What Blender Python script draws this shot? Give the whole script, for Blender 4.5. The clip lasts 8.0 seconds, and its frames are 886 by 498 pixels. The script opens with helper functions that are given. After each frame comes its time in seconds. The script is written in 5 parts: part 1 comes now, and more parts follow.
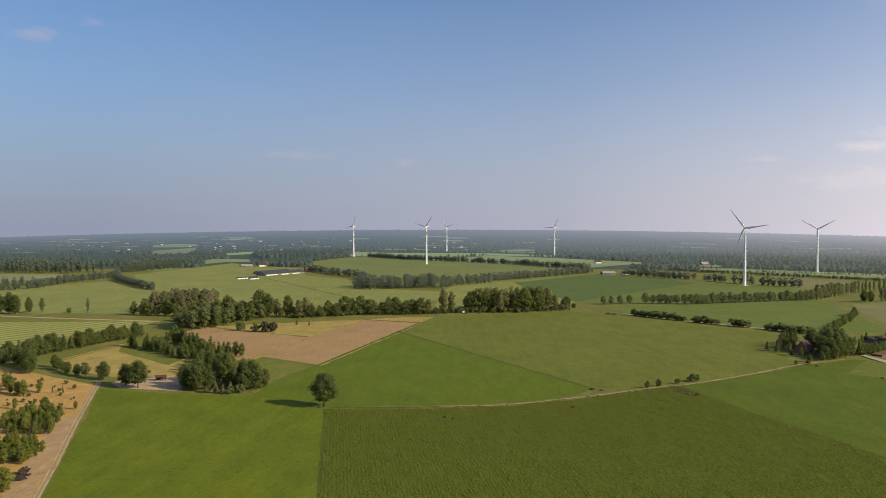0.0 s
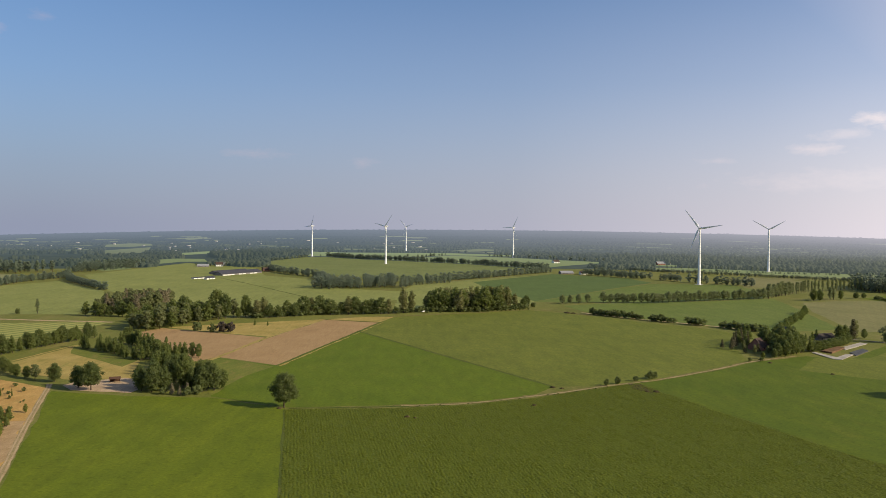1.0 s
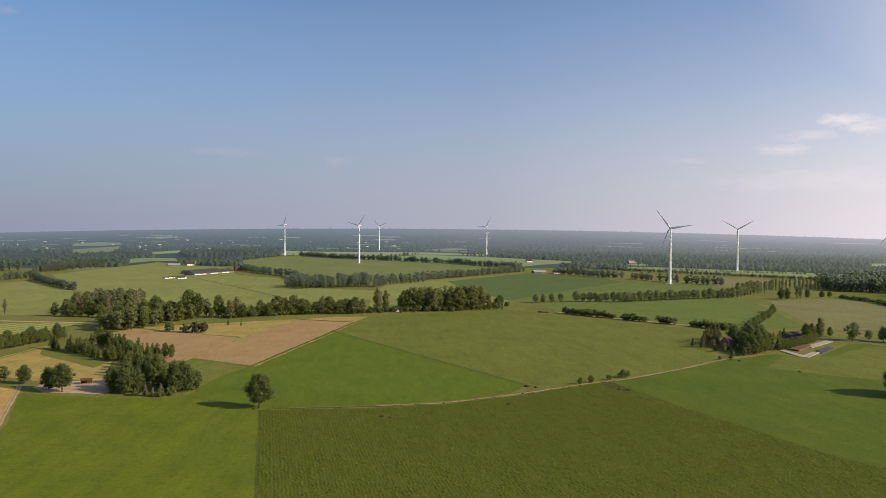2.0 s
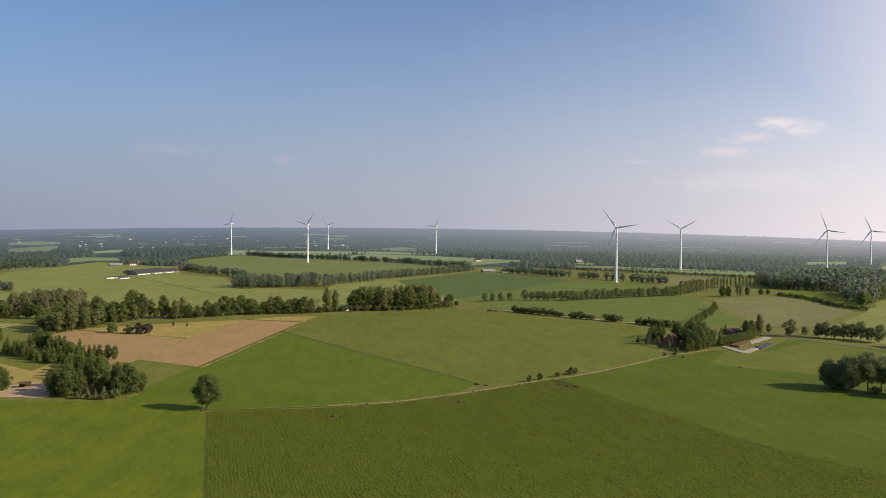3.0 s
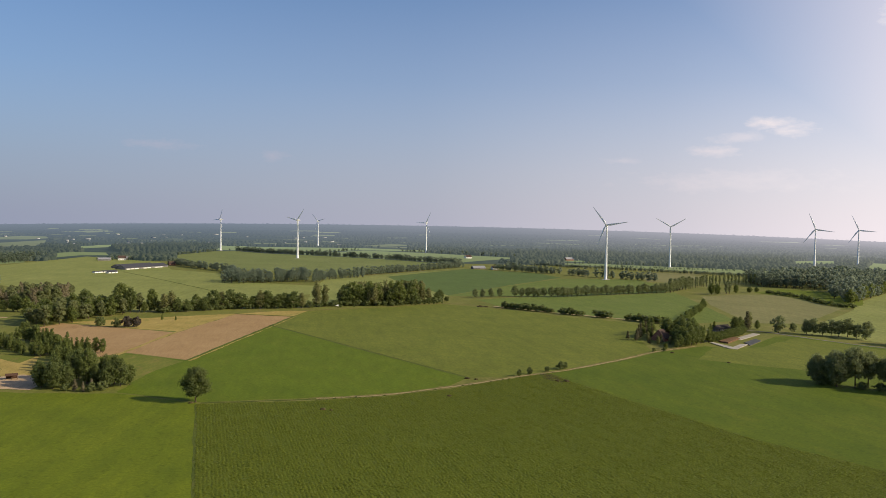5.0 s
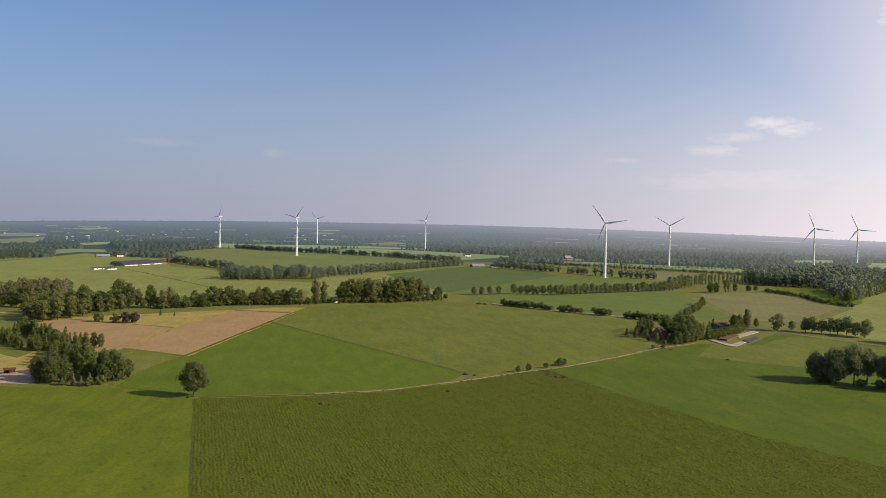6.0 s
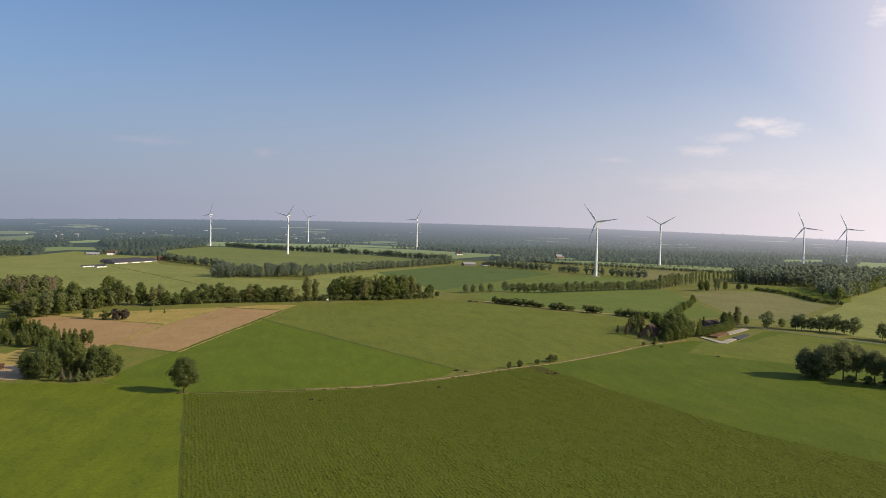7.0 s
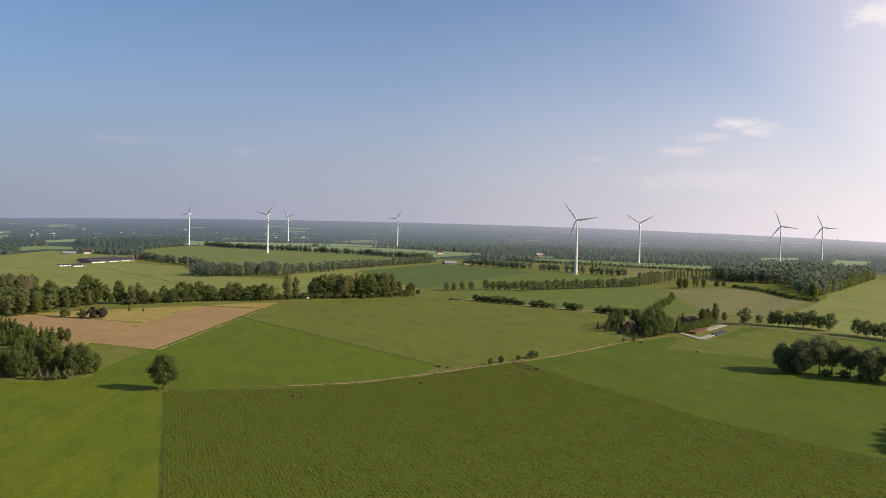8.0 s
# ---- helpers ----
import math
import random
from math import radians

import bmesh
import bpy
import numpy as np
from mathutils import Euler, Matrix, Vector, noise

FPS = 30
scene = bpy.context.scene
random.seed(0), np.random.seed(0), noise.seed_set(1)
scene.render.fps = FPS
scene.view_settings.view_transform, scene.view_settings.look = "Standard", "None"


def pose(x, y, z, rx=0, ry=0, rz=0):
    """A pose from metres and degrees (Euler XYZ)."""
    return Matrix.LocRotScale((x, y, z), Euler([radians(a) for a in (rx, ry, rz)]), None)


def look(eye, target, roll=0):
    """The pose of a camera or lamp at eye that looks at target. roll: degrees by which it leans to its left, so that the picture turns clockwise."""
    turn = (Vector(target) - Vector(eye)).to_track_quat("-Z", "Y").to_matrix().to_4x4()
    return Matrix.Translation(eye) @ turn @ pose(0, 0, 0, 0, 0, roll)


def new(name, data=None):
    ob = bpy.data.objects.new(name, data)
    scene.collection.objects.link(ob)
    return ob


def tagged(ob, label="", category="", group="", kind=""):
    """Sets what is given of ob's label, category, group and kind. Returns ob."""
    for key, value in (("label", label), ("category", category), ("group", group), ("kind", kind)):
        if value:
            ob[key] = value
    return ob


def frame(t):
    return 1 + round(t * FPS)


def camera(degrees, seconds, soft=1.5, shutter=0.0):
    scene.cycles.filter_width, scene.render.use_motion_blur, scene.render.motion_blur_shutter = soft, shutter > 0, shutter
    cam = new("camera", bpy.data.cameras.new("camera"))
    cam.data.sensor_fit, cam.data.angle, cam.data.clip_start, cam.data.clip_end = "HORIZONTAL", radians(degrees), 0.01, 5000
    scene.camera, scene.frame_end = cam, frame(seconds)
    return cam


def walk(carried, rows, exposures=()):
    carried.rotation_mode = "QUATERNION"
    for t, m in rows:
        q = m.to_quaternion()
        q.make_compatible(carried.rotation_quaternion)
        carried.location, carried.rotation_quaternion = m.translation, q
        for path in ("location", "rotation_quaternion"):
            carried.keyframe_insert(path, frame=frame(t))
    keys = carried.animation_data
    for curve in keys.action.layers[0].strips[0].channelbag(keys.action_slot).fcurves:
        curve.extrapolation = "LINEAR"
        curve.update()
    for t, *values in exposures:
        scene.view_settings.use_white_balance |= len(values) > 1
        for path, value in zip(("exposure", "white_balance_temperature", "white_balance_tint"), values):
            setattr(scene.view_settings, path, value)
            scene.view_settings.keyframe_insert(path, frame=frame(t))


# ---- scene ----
# the drone hovers, turns to its right and sinks a few metres: seconds, place, yaw, pitch, roll
FLIGHT = [
    (0.0, 3.31, 0.70, 94.96, 0.000, -1.574, 0.353),
    (0.2, 2.81, 1.16, 94.74, -1.751, -1.559, 0.338),
    (0.5, 2.05, 1.85, 94.41, -2.681, -1.536, 0.315),
    (0.8, 1.95, 1.82, 94.34, -2.945, -1.546, 0.420),
    (1.0, 1.88, 1.80, 94.30, -3.069, -1.553, 0.490),
    (1.2, 1.59, 1.37, 94.42, -3.398, -1.564, 0.504),
    (2.3, -0.00, -0.96, 95.12, -6.488, -1.627, 0.578),
    (2.5, -0.18, -1.45, 95.06, -7.698, -1.612, 0.573),
    (3.0, -0.55, -0.91, 95.00, -8.877, -1.629, 0.651),
    (3.5, -0.79, -0.94, 95.05, -9.264, -1.660, 0.826),
    (4.0, -0.83, -0.82, 94.49, -9.346, -1.698, 0.907),
    (4.5, -0.89, -0.65, 93.58, -9.564, -1.751, 0.931),
    (4.7, -0.86, -0.53, 93.21, -9.604, -1.770, 0.970),
    (5.8, -0.69, 0.12, 91.19, -9.614, -1.877, 1.184),
    (6.0, -0.66, 0.23, 90.83, -9.684, -1.896, 1.222),
    (6.5, -0.70, 0.25, 89.97, -10.128, -1.919, 1.277),
    (7.0, -0.66, 0.47, 88.91, -10.324, -1.932, 1.339),
    (7.5, -0.83, 0.33, 88.20, -10.623, -1.973, 1.367),
    (8.0, -1.15, 0.10, 87.10, -11.780, -1.939, 1.303),
]
cam = camera(60.0, 8.0, soft=0.6)
walk(cam, [(t, pose(x, y, z, 90 + p, 0, w) @ pose(0, 0, 0, 0, 0, r)) for t, x, y, z, w, p, r in FLIGHT],
     exposures=[(0.0, 0.35), (8.0, 0.35)])

# ---- sky and sun ----
SUN_TO = Vector((0.930, -0.370, 0.510)).normalized()
SUN_ELEVATION = math.asin(SUN_TO.z)
SUN_ROTATION = math.atan2(SUN_TO.x, SUN_TO.y)


def link(tree, a, b):
    tree.links.new(a, b)


def rgba(c):
    return (c[0], c[1], c[2], 1.0)


def ramp(t, fac, stops):
    r = t.nodes.new("ShaderNodeValToRGB")
    e = r.color_ramp.elements
    while len(e) < len(stops):
        e.new(0.5)
    for k, (p, c) in zip(e, stops):
        k.position, k.color = p, rgba(c)
    link(t, fac, r.inputs[0])
    return r.outputs[0]


def noise_tex(t, vec, scale, detail=4.0, rough=0.6):
    n = t.nodes.new("ShaderNodeTexNoise")
    n.inputs["Scale"].default_value, n.inputs["Detail"].default_value, n.inputs["Roughness"].default_value = scale, detail, rough
    link(t, vec, n.inputs["Vector"])
    return n.outputs["Fac"]


def mix(t, fac, a, b, mode="MIX"):
    m = t.nodes.new("ShaderNodeMix")
    m.data_type, m.blend_type = "RGBA", mode
    if isinstance(fac, float):
        m.inputs[0].default_value = fac
    else:
        link(t, fac, m.inputs[0])
    for s, v in ((m.inputs[6], a), (m.inputs[7], b)):
        if isinstance(v, tuple):
            s.default_value = rgba(v)
        else:
            link(t, v, s)
    return m.outputs[2]


def math_node(t, op, a, b=None, c=None):
    m = t.nodes.new("ShaderNodeMath")
    m.operation = op
    for s, v in zip(m.inputs, (a, b, c)):
        if v is None:
            continue
        if isinstance(v, (int, float)):
            s.default_value = v
        else:
            link(t, v, s)
    return m.outputs[0]


def vec_math(t, op, a, b):
    m = t.nodes.new("ShaderNodeVectorMath")
    m.operation = op
    for k, v in enumerate((a, b)):
        if isinstance(v, tuple):
            m.inputs[k].default_value = v
        else:
            link(t, v, m.inputs[k])
    return m


def make_world():
    """Clear summer sky, a lavender haze that lies on the skyline and whitens towards the sun, a few thin clouds."""
    world = bpy.data.worlds.new("sky")
    scene.world = world
    world.use_nodes = True
    t = world.node_tree
    t.nodes.clear()
    n = t.nodes.new
    out, bg, sky = n("ShaderNodeOutputWorld"), n("ShaderNodeBackground"), n("ShaderNodeTexSky")
    sky.sky_type, sky.sun_disc = "NISHITA", False
    sky.sun_elevation, sky.sun_rotation = SUN_ELEVATION, SUN_ROTATION
    sky.altitude, sky.air_density, sky.dust_density, sky.ozone_density = 90, 1.0, 0.7, 3.0
    bg.inputs["Strength"].default_value = 0.08
    way = n("ShaderNodeTexCoord").outputs["Generated"]
    parts = n("ShaderNodeSeparateXYZ")
    link(t, way, parts.inputs[0])
    up_ = parts.outputs["Z"]
    clear = vec_math(t, "MULTIPLY", sky.outputs[0], (0.72, 1.00, 1.22)).outputs[0]
    flat = Vector((0.94, -0.34, 0.0)).normalized()
    to_sun = vec_math(t, "DOT_PRODUCT", way, tuple(flat)).outputs["Value"]
    glow = ramp(t, math_node(t, "MULTIPLY_ADD", to_sun, 0.5, 0.5), [(0.15, (0, 0, 0)), (0.40, (0.20, 0.20, 0.20)), (0.545, (0.48, 0.48, 0.48)), (0.69, (0.95, 0.95, 0.95)), (0.98, (1, 1, 1))])
    haze = mix(t, glow, (0.288, 0.316, 0.426), (1.0, 0.89, 0.915))
    haze = vec_math(t, "MULTIPLY", haze, (10, 10, 10)).outputs[0]
    low = ramp(t, up_, [(0.0, (0.97, 0.97, 0.97)), (0.07, (0.80, 0.80, 0.80)), (0.18, (0.42, 0.42, 0.42)), (0.30, (0.16, 0.16, 0.16)), (0.7, (0.03, 0.03, 0.03))])
    near = math_node(t, "MULTIPLY", ramp(t, up_, [(0.0, (1, 1, 1)), (0.34, (0.82, 0.82, 0.82)), (0.9, (0.1, 0.1, 0.1))]), math_node(t, "MULTIPLY", glow, glow))
    col = mix(t, math_node(t, "MAXIMUM", low, near), clear, haze)
    # thin fair-weather clouds: bearing, height over the skyline, half width, half height (degrees), density
    puffs = [(32.5, 7.35, 1.5, 0.55, 0.9), (33.8, 6.8, 1.9, 0.55, 0.75), (30.6, 6.4, 2.2, 0.45, 0.42), (28.6, 5.5, 2.5, 0.42, 0.62), (22.7, 4.9, 1.6, 0.3, 0.28), (-10.8, 5.35, 2.4, 0.55, 0.26), (-2.9, 4.75, 1.3, 0.5, 0.22),
             (-27.8, 12.3, 1.6, 0.6, 0.30), (-24.4, 13.5, 0.9, 0.4, 0.22), (41.2, 14.0, 2.2, 1.3, 0.85), (30.5, 3.4, 9.0, 0.9, 0.34)]
    frizz = noise_tex(t, vec_math(t, "MULTIPLY", way, (1, 1, 2.6)).outputs[0], 34.0, 6, 0.62)
    total = None
    for az, el, wide, tall, dense in puffs:
        a, e = radians(az), radians(el)
        mid = Vector((math.sin(a) * math.cos(e), math.cos(a) * math.cos(e), math.sin(e)))
        side = Vector((math.cos(a), -math.sin(a), 0))
        rise = side.cross(mid)
        u = math_node(t, "DIVIDE", vec_math(t, "DOT_PRODUCT", way, tuple(side)).outputs["Value"], radians(wide))
        v = math_node(t, "DIVIDE", vec_math(t, "DOT_PRODUCT", vec_math(t, "SUBTRACT", way, tuple(mid)).outputs[0], tuple(rise)).outputs["Value"], radians(tall))
        ahead = math_node(t, "GREATER_THAN", vec_math(t, "DOT_PRODUCT", way, tuple(mid)).outputs["Value"], 0.0)
        r = math_node(t, "SQRT", math_node(t, "ADD", math_node(t, "MULTIPLY", u, u), math_node(t, "MULTIPLY", v, v)))
        body = math_node(t, "SUBTRACT", 1.0, r)
        body = math_node(t, "ADD", body, math_node(t, "MULTIPLY_ADD", frizz, 2.6, -1.35))
        body = ramp(t, body, [(0.0, (0, 0, 0)), (0.9, (dense, dense, dense))])
        body = math_node(t, "MULTIPLY", body, ahead)
        total = body if total is None else math_node(t, "MAXIMUM", total, body)
    cloud = mix(t, glow, (0.56, 0.46, 0.52), (1.0, 0.93, 0.93))
    cloud = vec_math(t, "MULTIPLY", cloud, (10, 10, 10)).outputs[0]
    col = mix(t, total, col, cloud)
    link(t, col, bg.inputs["Color"])
    link(t, bg.outputs[0], out.inputs["Surface"])


make_world()
sun = new("sun", bpy.data.lights.new("sun", "SUN"))
sun.data.energy, sun.data.angle, sun.data.color = 4.2, radians(0.6), (1.0, 0.86, 0.62)
sun.matrix_world = look(tuple(SUN_TO * 500), (0, 0, 0))

# ---- materials ----
def shader(name, rough=0.9, spec=0.3):
    m = bpy.data.materials.new(name)
    m.use_nodes = True
    t = m.node_tree
    b = t.nodes["Principled BSDF"]
    b.inputs["Roughness"].default_value = rough
    b.inputs["Specular IOR Level"].default_value = spec
    return m, t, b


def place_vec(t, turn=0.0, stretch=(1, 1, 1)):
    g = t.nodes.new("ShaderNodeNewGeometry")
    m = t.nodes.new("ShaderNodeMapping")
    m.inputs["Rotation"].default_value = (0, 0, radians(turn))
    m.inputs["Scale"].default_value = stretch
    link(t, g.outputs["Position"], m.inputs["Vector"])
    return m.outputs[0]


def land(name, low, high, other=None, patch=45.0, grain=1.2, turn=0.0, lines=0.0, line_colour=None, line_mix=0.35, bump=0.25, streaks=0.80, spots=0.0):
    """Ground cover: two tones in wide patches, a third in stains, fine grain and drill or wheel lines."""
    m, t, b = shader(name, 0.95, 0.15)
    v = place_vec(t, turn)
    wide = noise_tex(t, v, 1.0 / patch, 5, 0.55)
    col = ramp(t, wide, [(0.32, low), (0.68, high)])
    if other:
        st = noise_tex(t, place_vec(t, turn + 20, (1, 0.45, 1)), 2.3 / patch, 6, 0.65)
        k = ramp(t, st, [(0.52, (0, 0, 0)), (0.72, (0.8, 0.8, 0.8))])
        col = mix(t, k, col, other)
    fine = noise_tex(t, v, 1.0 / grain, 3, 0.7)
    tone = ramp(t, fine, [(0.28, (0.62, 0.62, 0.62)), (0.72, (1.0, 1.0, 1.0))])
    col = mix(t, 1.0, col, tone, "MULTIPLY")
    streak = noise_tex(t, place_vec(t, turn, (1.0, 0.12, 1.0)), 1.0 / (grain * 2.6), 4, 0.7)
    tone = ramp(t, streak, [(0.30, (streaks, streaks, streaks)), (0.70, (1.0, 1.0, 1.0))])
    col = mix(t, 1.0, col, tone, "MULTIPLY")
    col = mix(t, 1.0, col, (1.23, 1.23, 1.23), "MULTIPLY")
    if spots:
        rank = noise_tex(t, v, 0.30, 3, 0.55)
        k = ramp(t, rank, [(0.56, (1, 1, 1)), (0.66, (1 - spots, 1 - spots * 0.85, 1 - spots))])
        col = mix(t, 1.0, col, k, "MULTIPLY")
        worn = noise_tex(t, place_vec(t, turn, (1, 0.3, 1)), 0.11, 4, 0.6)
        k = ramp(t, worn, [(0.35, (1 - spots * 0.5,) * 3), (0.65, (1 + spots * 0.4, 1 + spots * 0.3, 1.0))])
        col = mix(t, 1.0, col, k, "MULTIPLY")
    if lines:
        w = t.nodes.new("ShaderNodeTexWave")
        w.wave_type, w.bands_direction = "BANDS", "X"
        w.inputs["Scale"].default_value = 0.314 / lines
        w.inputs["Distortion"].default_value = 1.2
        w.inputs["Detail"].default_value = 2
        w.inputs["Detail Scale"].default_value = 0.4
        link(t, v, w.inputs["Vector"])
        k = math_node(t, "MULTIPLY", ramp(t, w.outputs["Fac"], [(0.45, (0, 0, 0)), (0.9, (1, 1, 1))]), line_mix)
        col = mix(t, k, col, line_colour or low)
    link(t, col, b.inputs["Base Color"])
    bm_ = t.nodes.new("ShaderNodeBump")
    bm_.inputs["Strength"].default_value, bm_.inputs["Distance"].default_value = bump, 0.3
    link(t, fine, bm_.inputs["Height"])
    link(t, bm_.outputs[0], b.inputs["Normal"])
    return m


def leaf_material(name, dark, light, glow=0.32, broad=False, down=0.07, shine=(0.24, 0.29, 0.05), gap=0.26):
    """Leaves: every clump and every tree a little different, light shining through."""
    m, t, b = shader(name, 0.75, 0.25)
    g, o = t.nodes.new("ShaderNodeNewGeometry"), t.nodes.new("ShaderNodeObjectInfo")
    drift = noise_tex(t, g.outputs["Position"], 0.006 if broad else 0.07, 3, 0.6)
    own, tree_, slow = (0.12, 0.0, 0.9) if broad else (0.45, 0.25, 0.35)
    f = math_node(t, "ADD", math_node(t, "MULTIPLY", g.outputs["Random Per Island"], own), math_node(t, "MULTIPLY", o.outputs["Random"], tree_))
    f = math_node(t, "ADD", f, math_node(t, "MULTIPLY", drift, slow))
    col = ramp(t, f, [(0.30, dark), (0.66, light)] if broad else [(0.1, dark), (0.9, light)])
    link(t, col, b.inputs["Base Color"])
    tr = t.nodes.new("ShaderNodeBsdfTranslucent")
    link(t, mix(t, 0.5, col, shine), tr.inputs["Color"])
    # soft grazing shine of small waxy leaves, also lifting crowns as haze would
    b.inputs["Sheen Weight"].default_value, b.inputs["Sheen Roughness"].default_value = down, 0.45
    ms = t.nodes.new("ShaderNodeMixShader")
    ms.inputs[0].default_value = glow
    link(t, b.outputs[0], ms.inputs[1])
    link(t, tr.outputs[0], ms.inputs[2])
    # the small gaps between the leaves of a clump
    gaps, clear = t.nodes.new("ShaderNodeMixShader"), t.nodes.new("ShaderNodeBsdfTransparent")
    gaps.inputs[0].default_value = 0.0 if broad else gap
    link(t, ms.outputs[0], gaps.inputs[1])
    link(t, clear.outputs[0], gaps.inputs[2])
    link(t, gaps.outputs[0], t.nodes["Material Output"].inputs["Surface"])
    return m


def plain(name, colour, rough=0.6, spec=0.4, wear=0.2, scale=1.5, metal=0.0):
    m, t, b = shader(name, rough, spec)
    b.inputs["Metallic"].default_value = metal
    c = t.nodes.new("ShaderNodeTexCoord")
    n = noise_tex(t, c.outputs["Object"], scale, 5, 0.65)
    d = tuple(v * (1 - wear) for v in colour)
    h = tuple(min(1, v * (1 + wear * 0.6)) for v in colour)
    link(t, ramp(t, n, [(0.3, d), (0.7, h)]), b.inputs["Base Color"])
    return m


GRASS = land("grass_rough", (0.140, 0.152, 0.027), (0.190, 0.190, 0.042), (0.250, 0.205, 0.068), 60, 2.0)
MEADOW = land("grass_bright", (0.112, 0.146, 0.007), (0.138, 0.168, 0.009), (0.096, 0.130, 0.008), 30, 1.3, 12, 9.0, (0.098, 0.130, 0.008), 0.25, streaks=0.90, spots=0.2)
MEADOW_B = land("grass_middle", (0.082, 0.120, 0.007), (0.104, 0.138, 0.009), (0.124, 0.146, 0.013), 45, 1.5, -28, 12.0, (0.078, 0.115, 0.009), 0.3, streaks=0.88, spots=0.22)
MEADOW_C = land("grass_smooth", (0.094, 0.136, 0.007), (0.116, 0.154, 0.009), (0.132, 0.158, 0.013), 45, 1.5, -28, 12.0, (0.090, 0.130, 0.009), 0.25, streaks=0.90, spots=0.18)
OLIVE = land("grass_olive", (0.134, 0.154, 0.021), (0.160, 0.178, 0.027), (0.113, 0.140, 0.018), 50, 2.0, -62, 14.0, (0.114, 0.138, 0.018), 0.3, streaks=0.86, spots=0.2)
# far pastures: haze put into the colour, paler and less saturated
FARGRASS_HAZED = land("grass_far_hazed", (0.205, 0.225, 0.058), (0.250, 0.264, 0.075), (0.178, 0.202, 0.052), 90, 4.0, -50, 16.0, (0.180, 0.206, 0.052), 0.2, streaks=0.88, spots=0.14)
FIELD_MID = land("grass_field", (0.118, 0.158, 0.028), (0.142, 0.180, 0.036), (0.160, 0.184, 0.046), 60, 2.5, -35, 12.0, (0.108, 0.146, 0.026), 0.25, streaks=0.9, spots=0.16)
FIELD_PASTURE = land("grass_pasture", (0.158, 0.186, 0.054), (0.192, 0.214, 0.068), (0.140, 0.172, 0.048), 110, 4.0, -40, 18.0, (0.140, 0.172, 0.048), 0.25, streaks=0.9, spots=0.14)
DEEPCROP = land("crop_deep", (0.096, 0.142, 0.034), (0.112, 0.158, 0.040), (0.088, 0.128, 0.030), 60, 2.5, -40, 8.0, (0.068, 0.104, 0.02), 0.4)
TANFIELD = land("field_tan", (0.190, 0.182, 0.066), (0.228, 0.212, 0.080), (0.15, 0.158, 0.052), 70, 3.0, 30, 10.0, (0.165, 0.165, 0.06), 0.3)
PALE = land("field_pale", (0.22, 0.23, 0.10), (0.27, 0.27, 0.12), (0.2, 0.22, 0.09), 70, 3.0)
CORNER = land("grass_yellowing", (0.135, 0.160, 0.022), (0.185, 0.185, 0.034), (0.250, 0.185, 0.062), 18, 1.0, 25, 6.0, (0.115, 0.145, 0.02), 0.3)
SOIL = land("soil", (0.345, 0.220, 0.098), (0.415, 0.275, 0.128), (0.295, 0.185, 0.082), 40, 0.8, 33, 3.0, (0.315, 0.20, 0.09), 0.4, 0.5)
STRAW = land("dry_grass", (0.32, 0.245, 0.062), (0.43, 0.320, 0.100), (0.20, 0.200, 0.042), 22, 1.0)
HEATH = land("dry_heath", (0.42, 0.250, 0.072), (0.54, 0.340, 0.112), (0.31, 0.225, 0.062), 16, 0.9)
SAND = land("sand", (0.42, 0.305, 0.165), (0.52, 0.385, 0.22), (0.28, 0.22, 0.09), 9, 0.7)
PAVING = land("yard_sand", (0.44, 0.315, 0.190), (0.54, 0.395, 0.25), (0.36, 0.25, 0.14), 9, 0.7)
STRIPED = land("mown_grass", (0.310, 0.305, 0.080), (0.360, 0.345, 0.100), None, 40, 1.0, 32, 13.0, (0.150, 0.185, 0.042), 0.95)
CROP = land("beet_soil", (0.096, 0.126, 0.010), (0.122, 0.150, 0.013), (0.138, 0.156, 0.020), 14, 0.9, -38, 2.6, (0.090, 0.116, 0.010), 0.3, 0.3)
LEAF_DARK = leaf_material("leaves_dark", (0.084, 0.113, 0.036), (0.150, 0.175, 0.056), 0.52, down=0.04)
LEAF_MID = leaf_material("leaves_mid", (0.102, 0.136, 0.035), (0.185, 0.208, 0.060), 0.52, down=0.04)
BEET = leaf_material("beet_plants", (0.126, 0.165, 0.012), (0.232, 0.258, 0.032), 0.52, down=0.0)
LEAF_PALE = leaf_material("leaves_pale", (0.125, 0.150, 0.058), (0.230, 0.240, 0.105), 0.48)
LEAF_BRIGHT = leaf_material("leaves_bright", (0.105, 0.130, 0.018), (0.220, 0.235, 0.044), 0.4)
# avenue, poplar and grove crowns, lightened in colour to imitate haze
LEAF_HAZED = leaf_material("leaves_hazed", (0.128, 0.156, 0.066), (0.205, 0.228, 0.105), 0.54, down=0.10, shine=(0.36, 0.40, 0.16))
LEAF_RUST = leaf_material("leaves_rust", (0.165, 0.140, 0.085), (0.300, 0.255, 0.165), 0.45)
LEAF_BROWN = leaf_material("leaves_brown", (0.082, 0.072, 0.044), (0.148, 0.128, 0.078), 0.42)
LEAF_COPPER = leaf_material("leaves_copper", (0.050, 0.042, 0.032), (0.100, 0.082, 0.060), 0.25, shine=(0.12, 0.08, 0.05))
LEAF_OLIVE = leaf_material("leaves_olive", (0.150, 0.156, 0.060), (0.262, 0.252, 0.105), 0.5)
# far woods and hedges: haze painted in as paler, bluer leaves
LEAF_WOOD_HAZED = leaf_material("leaves_wood_hazed", (0.120, 0.162, 0.108), (0.190, 0.228, 0.152), 0.6, down=0.2, shine=(0.46, 0.52, 0.38), gap=0.12)
